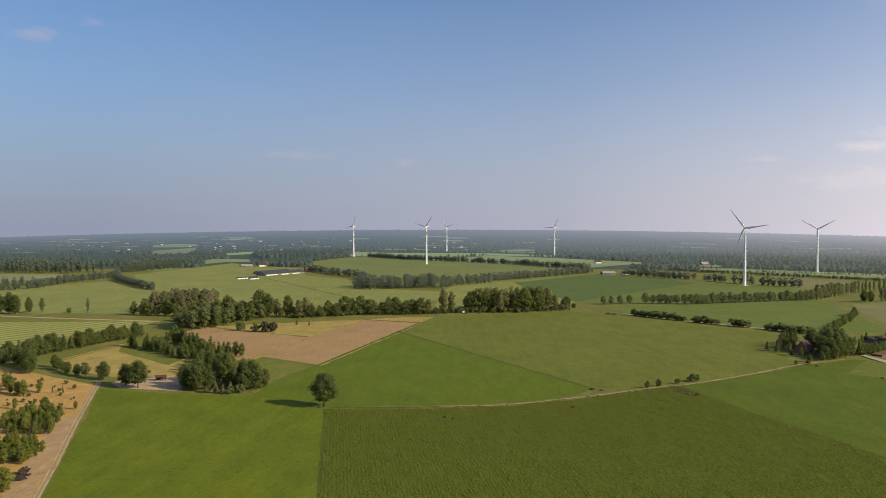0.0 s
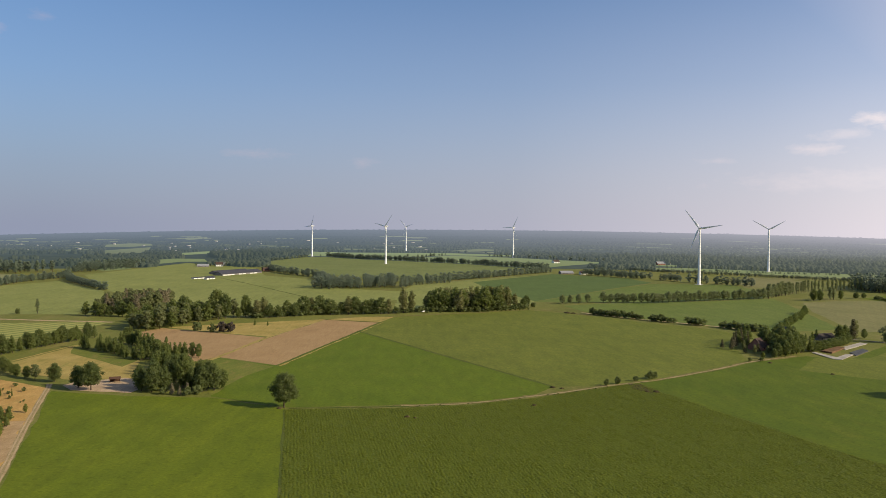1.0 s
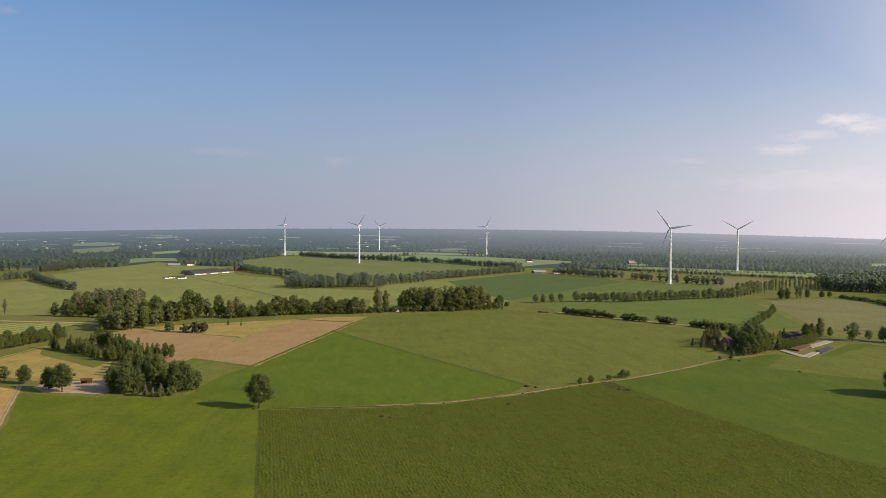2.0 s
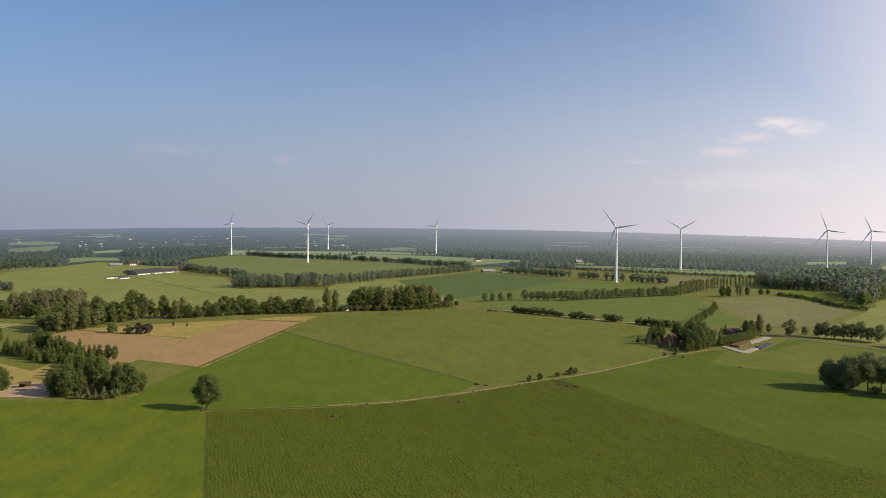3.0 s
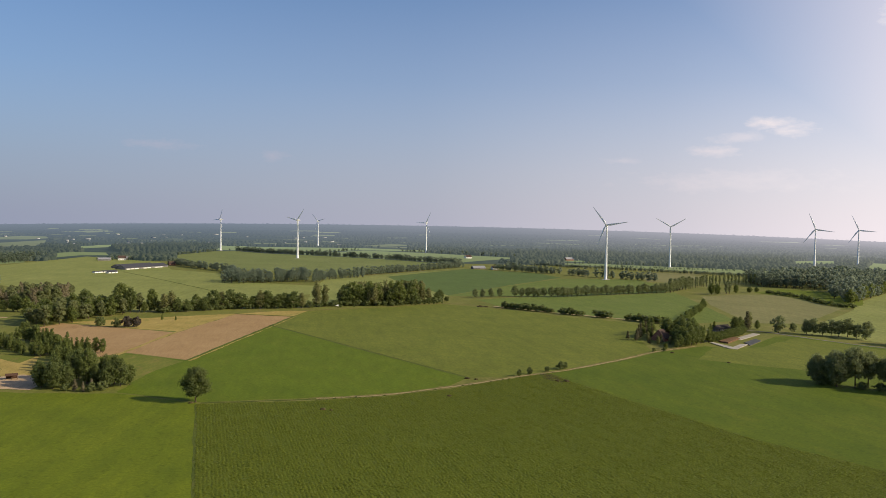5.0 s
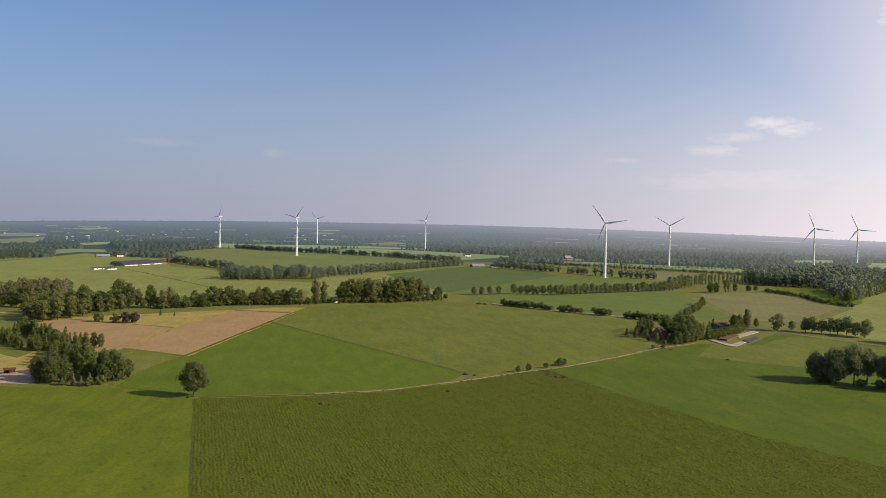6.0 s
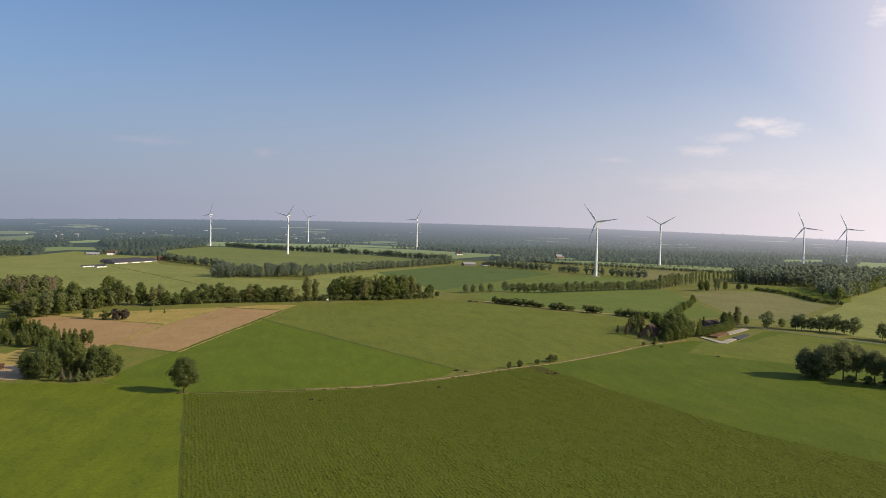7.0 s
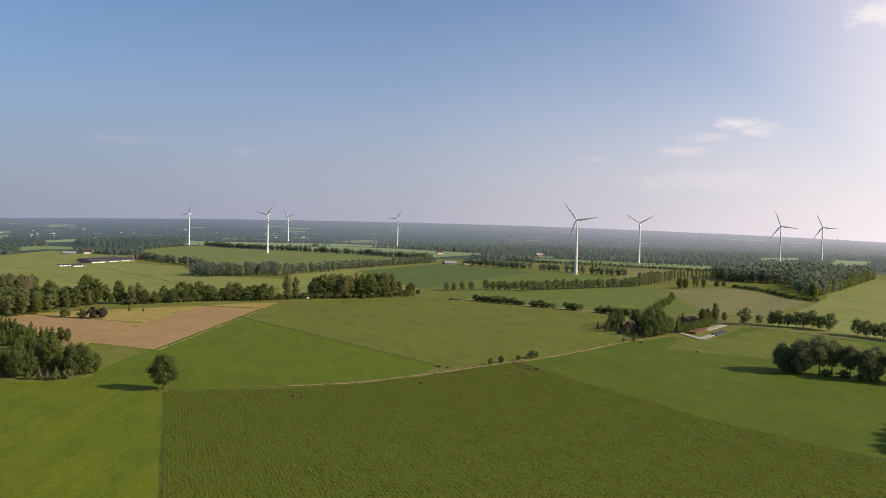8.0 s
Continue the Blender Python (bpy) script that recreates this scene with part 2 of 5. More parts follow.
TRACK = land("track_earth", (0.290, 0.222, 0.100), (0.400, 0.305, 0.150), (0.19, 0.16, 0.05), 6, 0.6)
DITCH = land("ditch_grass", (0.076, 0.100, 0.013), (0.100, 0.122, 0.018), (0.13, 0.12, 0.035), 12, 0.8)
FURROW = land("shallow_furrow", (0.108, 0.128, 0.016), (0.135, 0.152, 0.022), (0.150, 0.150, 0.030), 9, 0.8)
VERGE = land("verge_grass", (0.135, 0.135, 0.028), (0.230, 0.185, 0.060), (0.075, 0.090, 0.015), 5, 0.7)
EDGE = land("trodden_sand", (0.36, 0.240, 0.115), (0.47, 0.325, 0.170), (0.30, 0.20, 0.08), 8, 0.7)
ASPHALT = land("worn_asphalt", (0.17, 0.155, 0.135), (0.23, 0.21, 0.185), (0.14, 0.14, 0.09), 8, 0.7)
EARTH = land("bare_earth", (0.056, 0.046, 0.020), (0.092, 0.070, 0.030), (0.042, 0.038, 0.015), 4, 0.5, bump=0.8)
HEAP = land("silage", (0.150, 0.085, 0.045), (0.215, 0.125, 0.066), (0.10, 0.06, 0.035), 6, 0.6, bump=0.8)
TARP = plain("black_sheet", (0.085, 0.088, 0.090), 0.9, 0.2, 0.4, 0.4)
LEAF_SHRUB = leaf_material("leaves_shrub", (0.096, 0.124, 0.042), (0.192, 0.214, 0.076), 0.46)
PAINT_WHITE = plain("car_paint", (0.75, 0.76, 0.77), 0.25, 0.6, 0.04, 0.5)
RUBBER = plain("rubber", (0.025, 0.025, 0.027), 0.85, 0.3, 0.2, 3.0)
BARK = plain("bark", (0.11, 0.085, 0.06), 0.95, 0.1, 0.4, 2.0)
WHITE = plain("turbine_white", (0.78, 0.79, 0.78), 0.4, 0.5, 0.05, 0.2)
NACELLE = plain("nacelle_grey", (0.45, 0.46, 0.47), 0.45, 0.5, 0.1, 0.5)
CONCRETE = plain("concrete", (0.42, 0.40, 0.37), 0.9, 0.2, 0.25, 0.4)
SLAB = plain("slab_concrete", (0.40, 0.36, 0.30), 0.9, 0.2, 0.35, 0.15)
ROOF_DARK = plain("roof_dark", (0.055, 0.055, 0.065), 0.8, 0.3, 0.3, 0.3)
ROOF_RED = plain("roof_red", (0.080, 0.054, 0.045), 0.9, 0.15, 0.4, 0.8)
ROOF_BROWN = plain("roof_brown", (0.060, 0.050, 0.042), 0.9, 0.15, 0.4, 0.6)
ROOF_GREY = plain("roof_grey", (0.28, 0.28, 0.29), 0.7, 0.3, 0.25, 0.3)
WALL_WHITE = plain("wall_white", (0.75, 0.74, 0.70), 0.8, 0.3, 0.1, 0.5)
WALL_BARN = plain("wall_barn", (0.20, 0.19, 0.18), 0.9, 0.2, 0.5, 0.15)
WALL_FAR = plain("wall_far", (0.42, 0.42, 0.42), 0.9, 0.2, 0.2, 0.1)
WALL_BRICK = plain("wall_brick", (0.26, 0.13, 0.09), 0.9, 0.2, 0.3, 1.2)
GLASS_DARK = plain("window_glass", (0.03, 0.035, 0.045), 0.08, 0.8, 0.1, 1.0)
WOOD_DARK = plain("wood_dark", (0.10, 0.055, 0.035), 0.85, 0.2, 0.35, 2.0)


def haze_glow_material(m, air=(0.155, 0.188, 0.236), sunward=(0.430, 0.405, 0.450)):
    """Adds painted haze to the far distance: m glows with an air tint."""
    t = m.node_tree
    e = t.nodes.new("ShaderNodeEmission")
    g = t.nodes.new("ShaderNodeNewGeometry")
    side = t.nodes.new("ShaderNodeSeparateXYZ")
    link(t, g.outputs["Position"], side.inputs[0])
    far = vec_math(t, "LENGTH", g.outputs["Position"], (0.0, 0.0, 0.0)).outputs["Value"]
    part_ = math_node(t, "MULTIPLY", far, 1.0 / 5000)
    # the glowing tint brightens towards the sun's side of the land, and with depth
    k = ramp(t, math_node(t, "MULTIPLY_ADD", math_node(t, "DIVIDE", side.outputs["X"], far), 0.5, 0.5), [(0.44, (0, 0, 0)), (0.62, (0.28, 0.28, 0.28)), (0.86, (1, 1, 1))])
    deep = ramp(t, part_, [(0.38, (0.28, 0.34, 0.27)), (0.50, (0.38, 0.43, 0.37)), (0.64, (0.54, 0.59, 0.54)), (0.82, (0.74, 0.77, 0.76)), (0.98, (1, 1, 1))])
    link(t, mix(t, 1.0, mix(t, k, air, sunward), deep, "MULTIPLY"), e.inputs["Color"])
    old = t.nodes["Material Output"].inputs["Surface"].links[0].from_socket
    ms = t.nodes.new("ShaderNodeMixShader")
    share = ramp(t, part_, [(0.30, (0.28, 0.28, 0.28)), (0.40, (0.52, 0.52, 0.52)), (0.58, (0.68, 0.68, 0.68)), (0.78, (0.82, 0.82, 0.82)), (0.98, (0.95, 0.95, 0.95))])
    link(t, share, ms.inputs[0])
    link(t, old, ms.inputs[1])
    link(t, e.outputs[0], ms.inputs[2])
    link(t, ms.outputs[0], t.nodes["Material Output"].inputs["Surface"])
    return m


# distant woods and land; the haze over them is emission in these materials
FAR_A = haze_glow_material(leaf_material("leaves_distant_hazed", (0.040, 0.058, 0.036), (0.130, 0.150, 0.085), 0.3, True))
FAR_B = haze_glow_material(leaf_material("backdrop_woods", (0.045, 0.065, 0.042), (0.125, 0.145, 0.092), 0.2, True))
FAR_C = haze_glow_material(leaf_material("backdrop_skyline", (0.045, 0.064, 0.050), (0.100, 0.120, 0.096), 0.2, True))
# far fields, lifted by a pale green haze glow
HAZY = haze_glow_material(land("grass_hazy", (0.215, 0.240, 0.070), (0.270, 0.285, 0.095), (0.320, 0.310, 0.140), 120, 6.0), (0.440, 0.510, 0.360), (0.700, 0.720, 0.540))
PLOTS = haze_glow_material(land("backdrop_plots", (0.190, 0.215, 0.090), (0.300, 0.305, 0.140), (0.360, 0.320, 0.180), 260, 40.0), (0.270, 0.305, 0.275), (0.560, 0.550, 0.540))
BACKDROP = haze_glow_material(land("backdrop_woodland", (0.040, 0.058, 0.038), (0.085, 0.105, 0.062), (0.120, 0.135, 0.070), 150, 22.0))


# ---- mesh helpers ----
def mesh_of(name, verts, faces, material, smooth=False):
    me = bpy.data.meshes.new(name)
    me.from_pydata([tuple(v) for v in verts], [], [tuple(f) for f in faces])
    me.materials.append(material)
    if smooth:
        me.polygons.foreach_set("use_smooth", [True] * len(me.polygons))
    me.update()
    return me


def part(name, bm, material, parent, label=""):
    """Links a bmesh (or a finished mesh) as one mesh object under a thing or a part."""
    if isinstance(bm, bmesh.types.BMesh):
        me = bpy.data.meshes.new(name)
        bm.to_mesh(me)
        bm.free()
        me.materials.append(material)
    else:
        me = bm
    ob = new(name, me)
    ob.parent = parent
    return tagged(ob, label)


def thing(name, label, category, at=pose(0, 0, 0), group="", kind=""):
    ob = new(name)
    ob.empty_display_size = 0.5
    ob.matrix_basis = at
    return tagged(ob, label, category, group, kind)


def sweep(rings):
    """Closed tube through rings of points, capped at both ends."""
    n = len(rings[0])
    v = [p for r in rings for p in r]
    f = [(i * n + j, i * n + (j + 1) % n, (i + 1) * n + (j + 1) % n, (i + 1) * n + j)
         for i in range(len(rings) - 1) for j in range(n)]
    f.append(tuple(range(n))[::-1])
    f.append(tuple(range((len(rings) - 1) * n, len(rings) * n)))
    return v, f


def circle(c, r, n, axis_u=(1, 0, 0), axis_v=(0, 1, 0)):
    c, u, w = Vector(c), Vector(axis_u), Vector(axis_v)
    return [c + u * (r * math.cos(2 * math.pi * k / n)) + w * (r * math.sin(2 * math.pi * k / n)) for k in range(n)]


def box(bm, size, m, bevel=0.0):
    made = bmesh.ops.create_cube(bm, size=1.0, matrix=m @ Matrix.Diagonal((*size, 1)))
    if bevel:
        es = list({e for v in made["verts"] for e in v.link_edges})
        bmesh.ops.bevel(bm, geom=es, offset=bevel, segments=1, affect="EDGES")
    return bm


# ---- the ground ----
def ground_height(x, y):
    """Level polder; beyond three kilometres the land rises very slowly to a low wooded rim, highest ahead and falling off to both sides."""
    d = math.hypot(x, y)
    if d < 2900:
        return 0.0
    u = min(1.0, (d - 2900) / 2030.0)
    side = min(1.3, abs(math.degrees(math.atan2(x, y)) - 7.0) / 35.0)
    sink = 44.5 - 42.5 * u + 14.5 * side * side * u
    return max(0.0, 95.0 - d * sink / 1358.0) * min(1.0, (d - 2900) / 300.0)


def make_ground():
    radii = [0, 150, 400, 800, 1300, 1900, 2500] + [2900 + 90 * k for k in range(23)]
    n = 144
    verts, faces = [(0, 0, 0)], []
    for r in radii[1:]:
        for k in range(n):
            a = 2 * math.pi * k / n
            verts.append((r * math.cos(a), r * math.sin(a), ground_height(r * math.cos(a), r * math.sin(a))))
    for k in range(n):
        faces.append((0, 1 + k, 1 + (k + 1) % n))
    for i in range(len(radii) - 2):
        for k in range(n):
            a, b = 1 + i * n + k, 1 + i * n + (k + 1) % n
            faces.append((a, a + n, b + n, b))
    ob = new("ground", mesh_of("ground", verts, faces, GROUND, True))
    tagged(ob, "flat farmland ground with rough green grass reaching the horizon", "ground", kind="structure")


OUTLINES = []


def field(name, corners, material, z, label, category="field", rag=0.8):
    """A field as a thin sheet of cover over the ground, with slightly ragged edges."""
    OUTLINES.append(corners)
    rng = random.Random(len(corners) * 97 + int(corners[0][0]) * 13 + int(corners[0][1]))
    out = []
    for (x0, y0), (x1, y1) in zip(corners, corners[1:] + corners[:1]):
        d = math.hypot(x1 - x0, y1 - y0)
        steps = max(1, int(d / 12))
        for k in range(steps):
            u = k / steps
            j = rag if k else 0
            out.append((x0 + (x1 - x0) * u + rng.uniform(-j, j), y0 + (y1 - y0) * u + rng.uniform(-j, j)))
    bm = bmesh.new()
    f = bm.faces.new([bm.verts.new((x, y, z + ground_height(x, y) + (1.4 if math.hypot(x, y) > 2900 else 0.0))) for x, y in out])
    bmesh.ops.recalc_face_normals(bm, faces=[f])
    if f.normal.z < 0:
        bmesh.ops.reverse_faces(bm, faces=[f])
    bmesh.ops.triangulate(bm, faces=bm.faces[:])
    me = bpy.data.meshes.new(name)
    bm.to_mesh(me)
    bm.free()
    me.materials.append(material)
    return tagged(new(name, me), label, category, kind="structure")


def curve_points(pts, step=6.0):
    """A smooth line through the given places."""
    p = [Vector((*q, 0)) for q in pts]
    p = [p[0] * 2 - p[1]] + p + [p[-1] * 2 - p[-2]]
    out = []
    for a, b, c, d in zip(p, p[1:], p[2:], p[3:]):
        n = max(1, int((c - b).length / step))
        for k in range(n):
            u = k / n
            out.append(0.5 * ((2 * b) + (c - a) * u + (2 * a - 5 * b + 4 * c - d) * u * u + (3 * b - a - 3 * c + d) * u ** 3))
    out.append(p[-2])
    return out


def ribbon(name, pts, width, material, z, label, category, rag=0.5):
    rng = random.Random(int(pts[0][0] * 7 + pts[0][1]))
    line = curve_points(pts)
    verts, faces = [], []
    for i, q in enumerate(line):
        t = (line[min(i + 1, len(line) - 1)] - line[max(i - 1, 0)]).normalized()
        s = Vector((-t.y, t.x, 0))
        for k in (-1, 1):
            r = q + s * k * (width / 2 + rng.uniform(-rag, rag))
            verts.append((r.x, r.y, z))
    for i in range(len(line) - 1):
        faces.append((2 * i + 1, 2 * i, 2 * i + 2, 2 * i + 3))
    return tagged(new(name, mesh_of(name, verts, faces, material)), label, category, kind="structure")

# ---- trees ----
def crown(name, seed, height, width, base, lobes, leaves, leaf, material, shape, full=0.80):
    """A crown of leaf clumps on many overlapping lobes, with gaps and an uneven outline."""
    g = np.random.default_rng(seed)
    verts, faces = [], []
    top = height
    span = top - base
    cents = []
    for k in range(lobes):
        u = (k + 0.5) / lobes
        z = base + span * (0.10 + 0.80 * u)
        if shape == "round":
            prof = math.sin(math.pi * (0.14 + 0.78 * u)) ** 0.75
            lr = width * g.uniform(0.11, 0.21)
        elif shape == "tall":
            prof = math.sin(math.pi * (0.12 + 0.80 * u)) ** 0.8
            lr = width * g.uniform(0.18, 0.30)
        else:
            prof = 1.05 - 0.92 * u
            lr = width * (0.34 - 0.20 * u) * g.uniform(0.8, 1.15)
        a = k * 2.399 + g.uniform(-0.5, 0.5)
        r = max(0.0, width * 0.5 * prof * g.uniform(0.86, 1.2) - lr * 0.75) * math.sqrt(g.uniform(0.35, 1.0))
        z += span * g.uniform(-0.06, 0.06)
        cents.append((r * math.cos(a), r * math.sin(a), z, lr))
    cents.append((0, 0, base + span * 0.45, width * 0.24))
    c = np.array(cents)
    w = c[:, 3] ** 2
    pick = g.choice(len(c), size=leaves, p=w / w.sum())
    d = g.normal(size=(leaves, 3))
    d /= np.linalg.norm(d, axis=1)[:, None]
    d[:, 2] = np.where(d[:, 2] < -0.5, -d[:, 2], d[:, 2])
    rad = c[pick, 3] * (0.80 + 0.46 * g.uniform(0, 1, leaves) ** 1.7)
    p = c[pick, :3] + d * rad[:, None] * np.array([1, 1, 0.85])
    nrm = d + g.normal(size=(leaves, 3)) * 0.45
    nrm /= np.linalg.norm(nrm, axis=1)[:, None]
    up_ = g.normal(size=(leaves, 3))
    u = np.cross(nrm, up_)
    u /= np.linalg.norm(u, axis=1)[:, None]
    v = np.cross(nrm, u)
    s = leaf * g.uniform(0.6, 1.35, leaves)
    bend = nrm * (s * 0.25)[:, None]
    quad = np.stack([p - u * s[:, None] * 0.6 - bend, p + v * s[:, None] * 0.45, p + u * s[:, None] * 0.6 - bend, p - v * s[:, None] * 0.45], 1)
    verts = quad.reshape(-1, 3)
    faces = np.arange(leaves * 4).reshape(-1, 4)
    tri = np.concatenate([faces[:, [0, 1, 3]], faces[:, [1, 2, 3]]])
    # a ragged inner mass that keeps the sky from showing through everywhere
    core_v, core_f = [], []
    for x, y, z, r in cents:
        b0 = len(core_v)
        turn = g.uniform(0, 1.57)
        for k in range(4):
            q, a = r * full * g.uniform(0.9, 1.15), turn + k * 1.5708
            core_v.append((x + q * math.cos(a), y + q * math.sin(a), z + r * g.uniform(-0.2, 0.2)))
        core_v += [(x, y, z - r * full), (x, y, z + r * full)]
        for k in range(4):
            a, b = b0 + k, b0 + (k + 1) % 4
            core_f += [(a, b, b0 + 5), (b, a, b0 + 4)]
    n = len(verts)
    allv = np.concatenate([verts, np.array(core_v)])
    return mesh_of(name, allv.tolist(), tri.tolist() + [(a + n, b + n, c_ + n) for a, b, c_ in core_f], material)


def trunk(name, seed, height, base, girth, spread, limbs=6):
    """A tapered, slightly leaning trunk with limbs that reach up into the crown."""
    g = random.Random(seed)
    verts, faces = [], []

    def tube(a, b, r0, r1, bow):
        mid = (a + b) / 2 + bow
        rings = []
        for q, r in ((a, r0), (mid, (r0 + r1) / 2), (b, r1)):
            rings.append(circle(q, r, 6))
        v, f = sweep(rings)
        o = len(verts)
        verts.extend(v)
        faces.extend([tuple(i + o for i in k) for k in f])

    top = Vector((g.uniform(-0.3, 0.3), g.uniform(-0.3, 0.3), base + (height - base) * 0.7))
    foot = Vector((0, 0, 0))
    tube(foot, foot + (top - foot) * 0.06, girth * 1.45, girth, Vector((0, 0, 0)))
    tube(foot + (top - foot) * 0.05, top, girth, girth * 0.25, Vector((g.uniform(-0.2, 0.2), g.uniform(-0.2, 0.2), 0)))
    for k in range(limbs):
        u = 0.35 + 0.09 * k
        a = k * 2.4 + g.uniform(-0.4, 0.4)
        s = foot + (top - foot) * u
        e = s + Vector((math.cos(a) * spread, math.sin(a) * spread, (height - base) * g.uniform(0.15, 0.3)))
        tube(s, e, girth * 0.42, girth * 0.12, Vector((0, 0, -0.3)))
    return mesh_of(name, verts, faces, BARK, True)


# kind: height, width, crown base, lobes, leaves, leaf size, material, shape
KINDS = {
    "oak": (18, 14.5, 2.2, 70, 5200, 0.66, LEAF_DARK, "round"),
    "grove": (20, 16.5, 1.0, 80, 3600, 0.78, LEAF_HAZED, "round"),
    "grovehigh": (20, 15.0, 5.0, 52, 2800, 0.76, LEAF_HAZED, "round"),
    "broad": (18, 14, 0.8, 58, 1750, 0.88, LEAF_DARK, "round"),
    "green": (18, 12.5, 0.6, 52, 1650, 0.86, LEAF_MID, "round"),
    "pale": (18, 11, 1.2, 26, 1000, 1.3, LEAF_PALE, "round"),
    "rust": (18, 8, 1.0, 24, 760, 1.15, LEAF_RUST, "cone"),
    "brown": (18, 8.5, 0.8, 26, 760, 1.05, LEAF_BROWN, "cone"),
    "olive": (24, 11, 1.0, 28, 640, 1.45, LEAF_OLIVE, "tall"),
    "farbroad": (18, 14, 0.8, 30, 600, 1.35, LEAF_DARK, "round"),
    "fargreen": (18, 12.5, 0.6, 28, 560, 1.4, LEAF_MID, "round"),
    "poplar": (22, 7.5, 2.0, 20, 450, 1.35, LEAF_HAZED, "tall"),
    "avenue": (12, 11.0, 1.0, 28, 600, 0.9, LEAF_HAZED, "round"),
    "young": (9, 4.8, 0.5, 18, 460, 0.62, LEAF_MID, "cone"),
    "youngbright": (9, 4.6, 0.3, 20, 520, 0.66, LEAF_BRIGHT, "tall"),
    "youngbush": (9, 7.5, 0.2, 34, 1300, 0.7, LEAF_BRIGHT, "round"),
    "bush": (4, 5, 0.1, 14, 300, 0.8, LEAF_SHRUB, "round"),
    "copperbush": (4, 5, 0.1, 14, 300, 0.8, LEAF_COPPER, "round"),
    "farbush": (4, 5, 0.1, 9, 90, 1.3, LEAF_SHRUB, "round"),
    "wood": (24, 13, 1.0, 15, 120, 2.0, LEAF_WOOD_HAZED, "round"),
    "woodpoplar": (24, 9.5, 3.2, 12, 100, 2.3, LEAF_WOOD_HAZED, "tall"),
}
FAR_KINDS = ("wood", "woodpoplar", "farbush", "farbroad", "fargreen", "poplar", "avenue", "young", "youngbright", "bush")
LIBRARY = {}


def tree_meshes(kind):
    if kind not in LIBRARY:
        h, w, b, lobes, leaves, leaf, m, shape = KINDS[kind]
        LIBRARY[kind] = [(trunk("trunk", 11 * i + len(kind), h, b, h * 0.022, w * 0.24, 2 if kind in FAR_KINDS else 6),
                          crown("crown", 31 * i + 7 * len(kind) + ord(kind[0]), h, w, b, lobes, leaves, leaf, m, shape, 0.90 if kind.startswith("wood") else 0.62)) for i in range(4)]
    return LIBRARY[kind]


TREE_RNG = random.Random(4)


def tree(kind, x, y, h, label, name="tree", category="tree", group="", wide=1.0):
    trunk_me, crown_me = TREE_RNG.choice(tree_meshes(kind))
    s = h / KINDS[kind][0]
    m = pose(x, y, ground_height(x, y), 0, 0, TREE_RNG.uniform(0, 360)) @ Matrix.Diagonal((s * wide, s * wide, s, 1))
    top = thing(name, label, category, m, group)
    part("trunk", trunk_me, BARK, top)
    part("crown", crown_me, None, top)
    return top


def inside(p, poly):
    hit = False
    for (x0, y0), (x1, y1) in zip(poly, poly[1:] + poly[:1]):
        if (y0 > p[1]) != (y1 > p[1]) and p[0] < (x1 - x0) * (p[1] - y0) / (y1 - y0) + x0:
            hit = not hit
    return hit


def fast_mesh(name, verts, tris, materials, slots=None):
    me = bpy.data.meshes.new(name)
    me.vertices.add(len(verts))
    me.vertices.foreach_set("co", np.asarray(verts, np.float32).ravel())
    me.loops.add(len(tris) * 3)
    me.loops.foreach_set("vertex_index", np.asarray(tris, np.int32).ravel())
    me.polygons.add(len(tris))
    me.polygons.foreach_set("loop_start", np.arange(0, len(tris) * 3, 3, dtype=np.int32))
    for m in materials:
        me.materials.append(m)
    if slots is not None:
        me.polygons.foreach_set("material_index", np.asarray(slots, np.int32))
    me.update(calc_edges=True)
    me.validate()
    return me


ARRAYS = {}


def arrays(me):
    if me.name not in ARRAYS:
        v = np.empty(len(me.vertices) * 3)
        me.vertices.foreach_get("co", v)
        me.calc_loop_triangles()
        f = np.empty(len(me.loop_triangles) * 3, np.int32)
        me.loop_triangles.foreach_get("vertices", f)
        ARRAYS[me.name] = v.reshape(-1, 3), f.reshape(-1, 3)
    return ARRAYS[me.name]


def joined_trees(name, label, category, places):
    """Many trees that nobody could count, in one mesh. places: kind, x, y, height, widening."""
    mats, vs, fs, sl, base = [BARK], [], [], [], 0
    for kind, x, y, h, wide in places:
        tr, cr = TREE_RNG.choice(tree_meshes(kind))
        leaf_m = KINDS[kind][6]
        if leaf_m not in mats:
            mats.append(leaf_m)
        s, a = h / KINDS[kind][0], TREE_RNG.uniform(0, 6.28)
        c, d = math.cos(a) * s * wide, math.sin(a) * s * wide
        m = np.array(((c, d, 0), (-d, c, 0), (0, 0, s)))
        for me, slot in ((tr, 0), (cr, mats.index(leaf_m))):
            v, f = arrays(me)
            vs.append(v @ m + (x, y, ground_height(x, y)))
            fs.append(f + base)
            sl.append(np.full(len(f), slot))
            base += len(v)
    me = fast_mesh(name, np.concatenate(vs), np.concatenate(fs), mats, np.concatenate(sl))
    return tagged(new(name, me), label, category, kind="stuff")


def along(kinds, pts, spacing, h, jitter=2.0, vary=0.2, wide=1.0, skip=0.0):
    out, left = [], 0.0
    line = [Vector((*p, 0)) for p in pts]
    for a, b in zip(line, line[1:]):
        d = (b - a).length
        while left < d:
            q = a + (b - a) * (left / d)
            if TREE_RNG.random() >= skip:
                out.append((TREE_RNG.choice(kinds), q.x + TREE_RNG.uniform(-jitter, jitter), q.y + TREE_RNG.uniform(-jitter, jitter), h * TREE_RNG.uniform(1 - vary, 1 + vary), wide))
            left += spacing * TREE_RNG.uniform(0.75, 1.25)
        left -= d
    return out


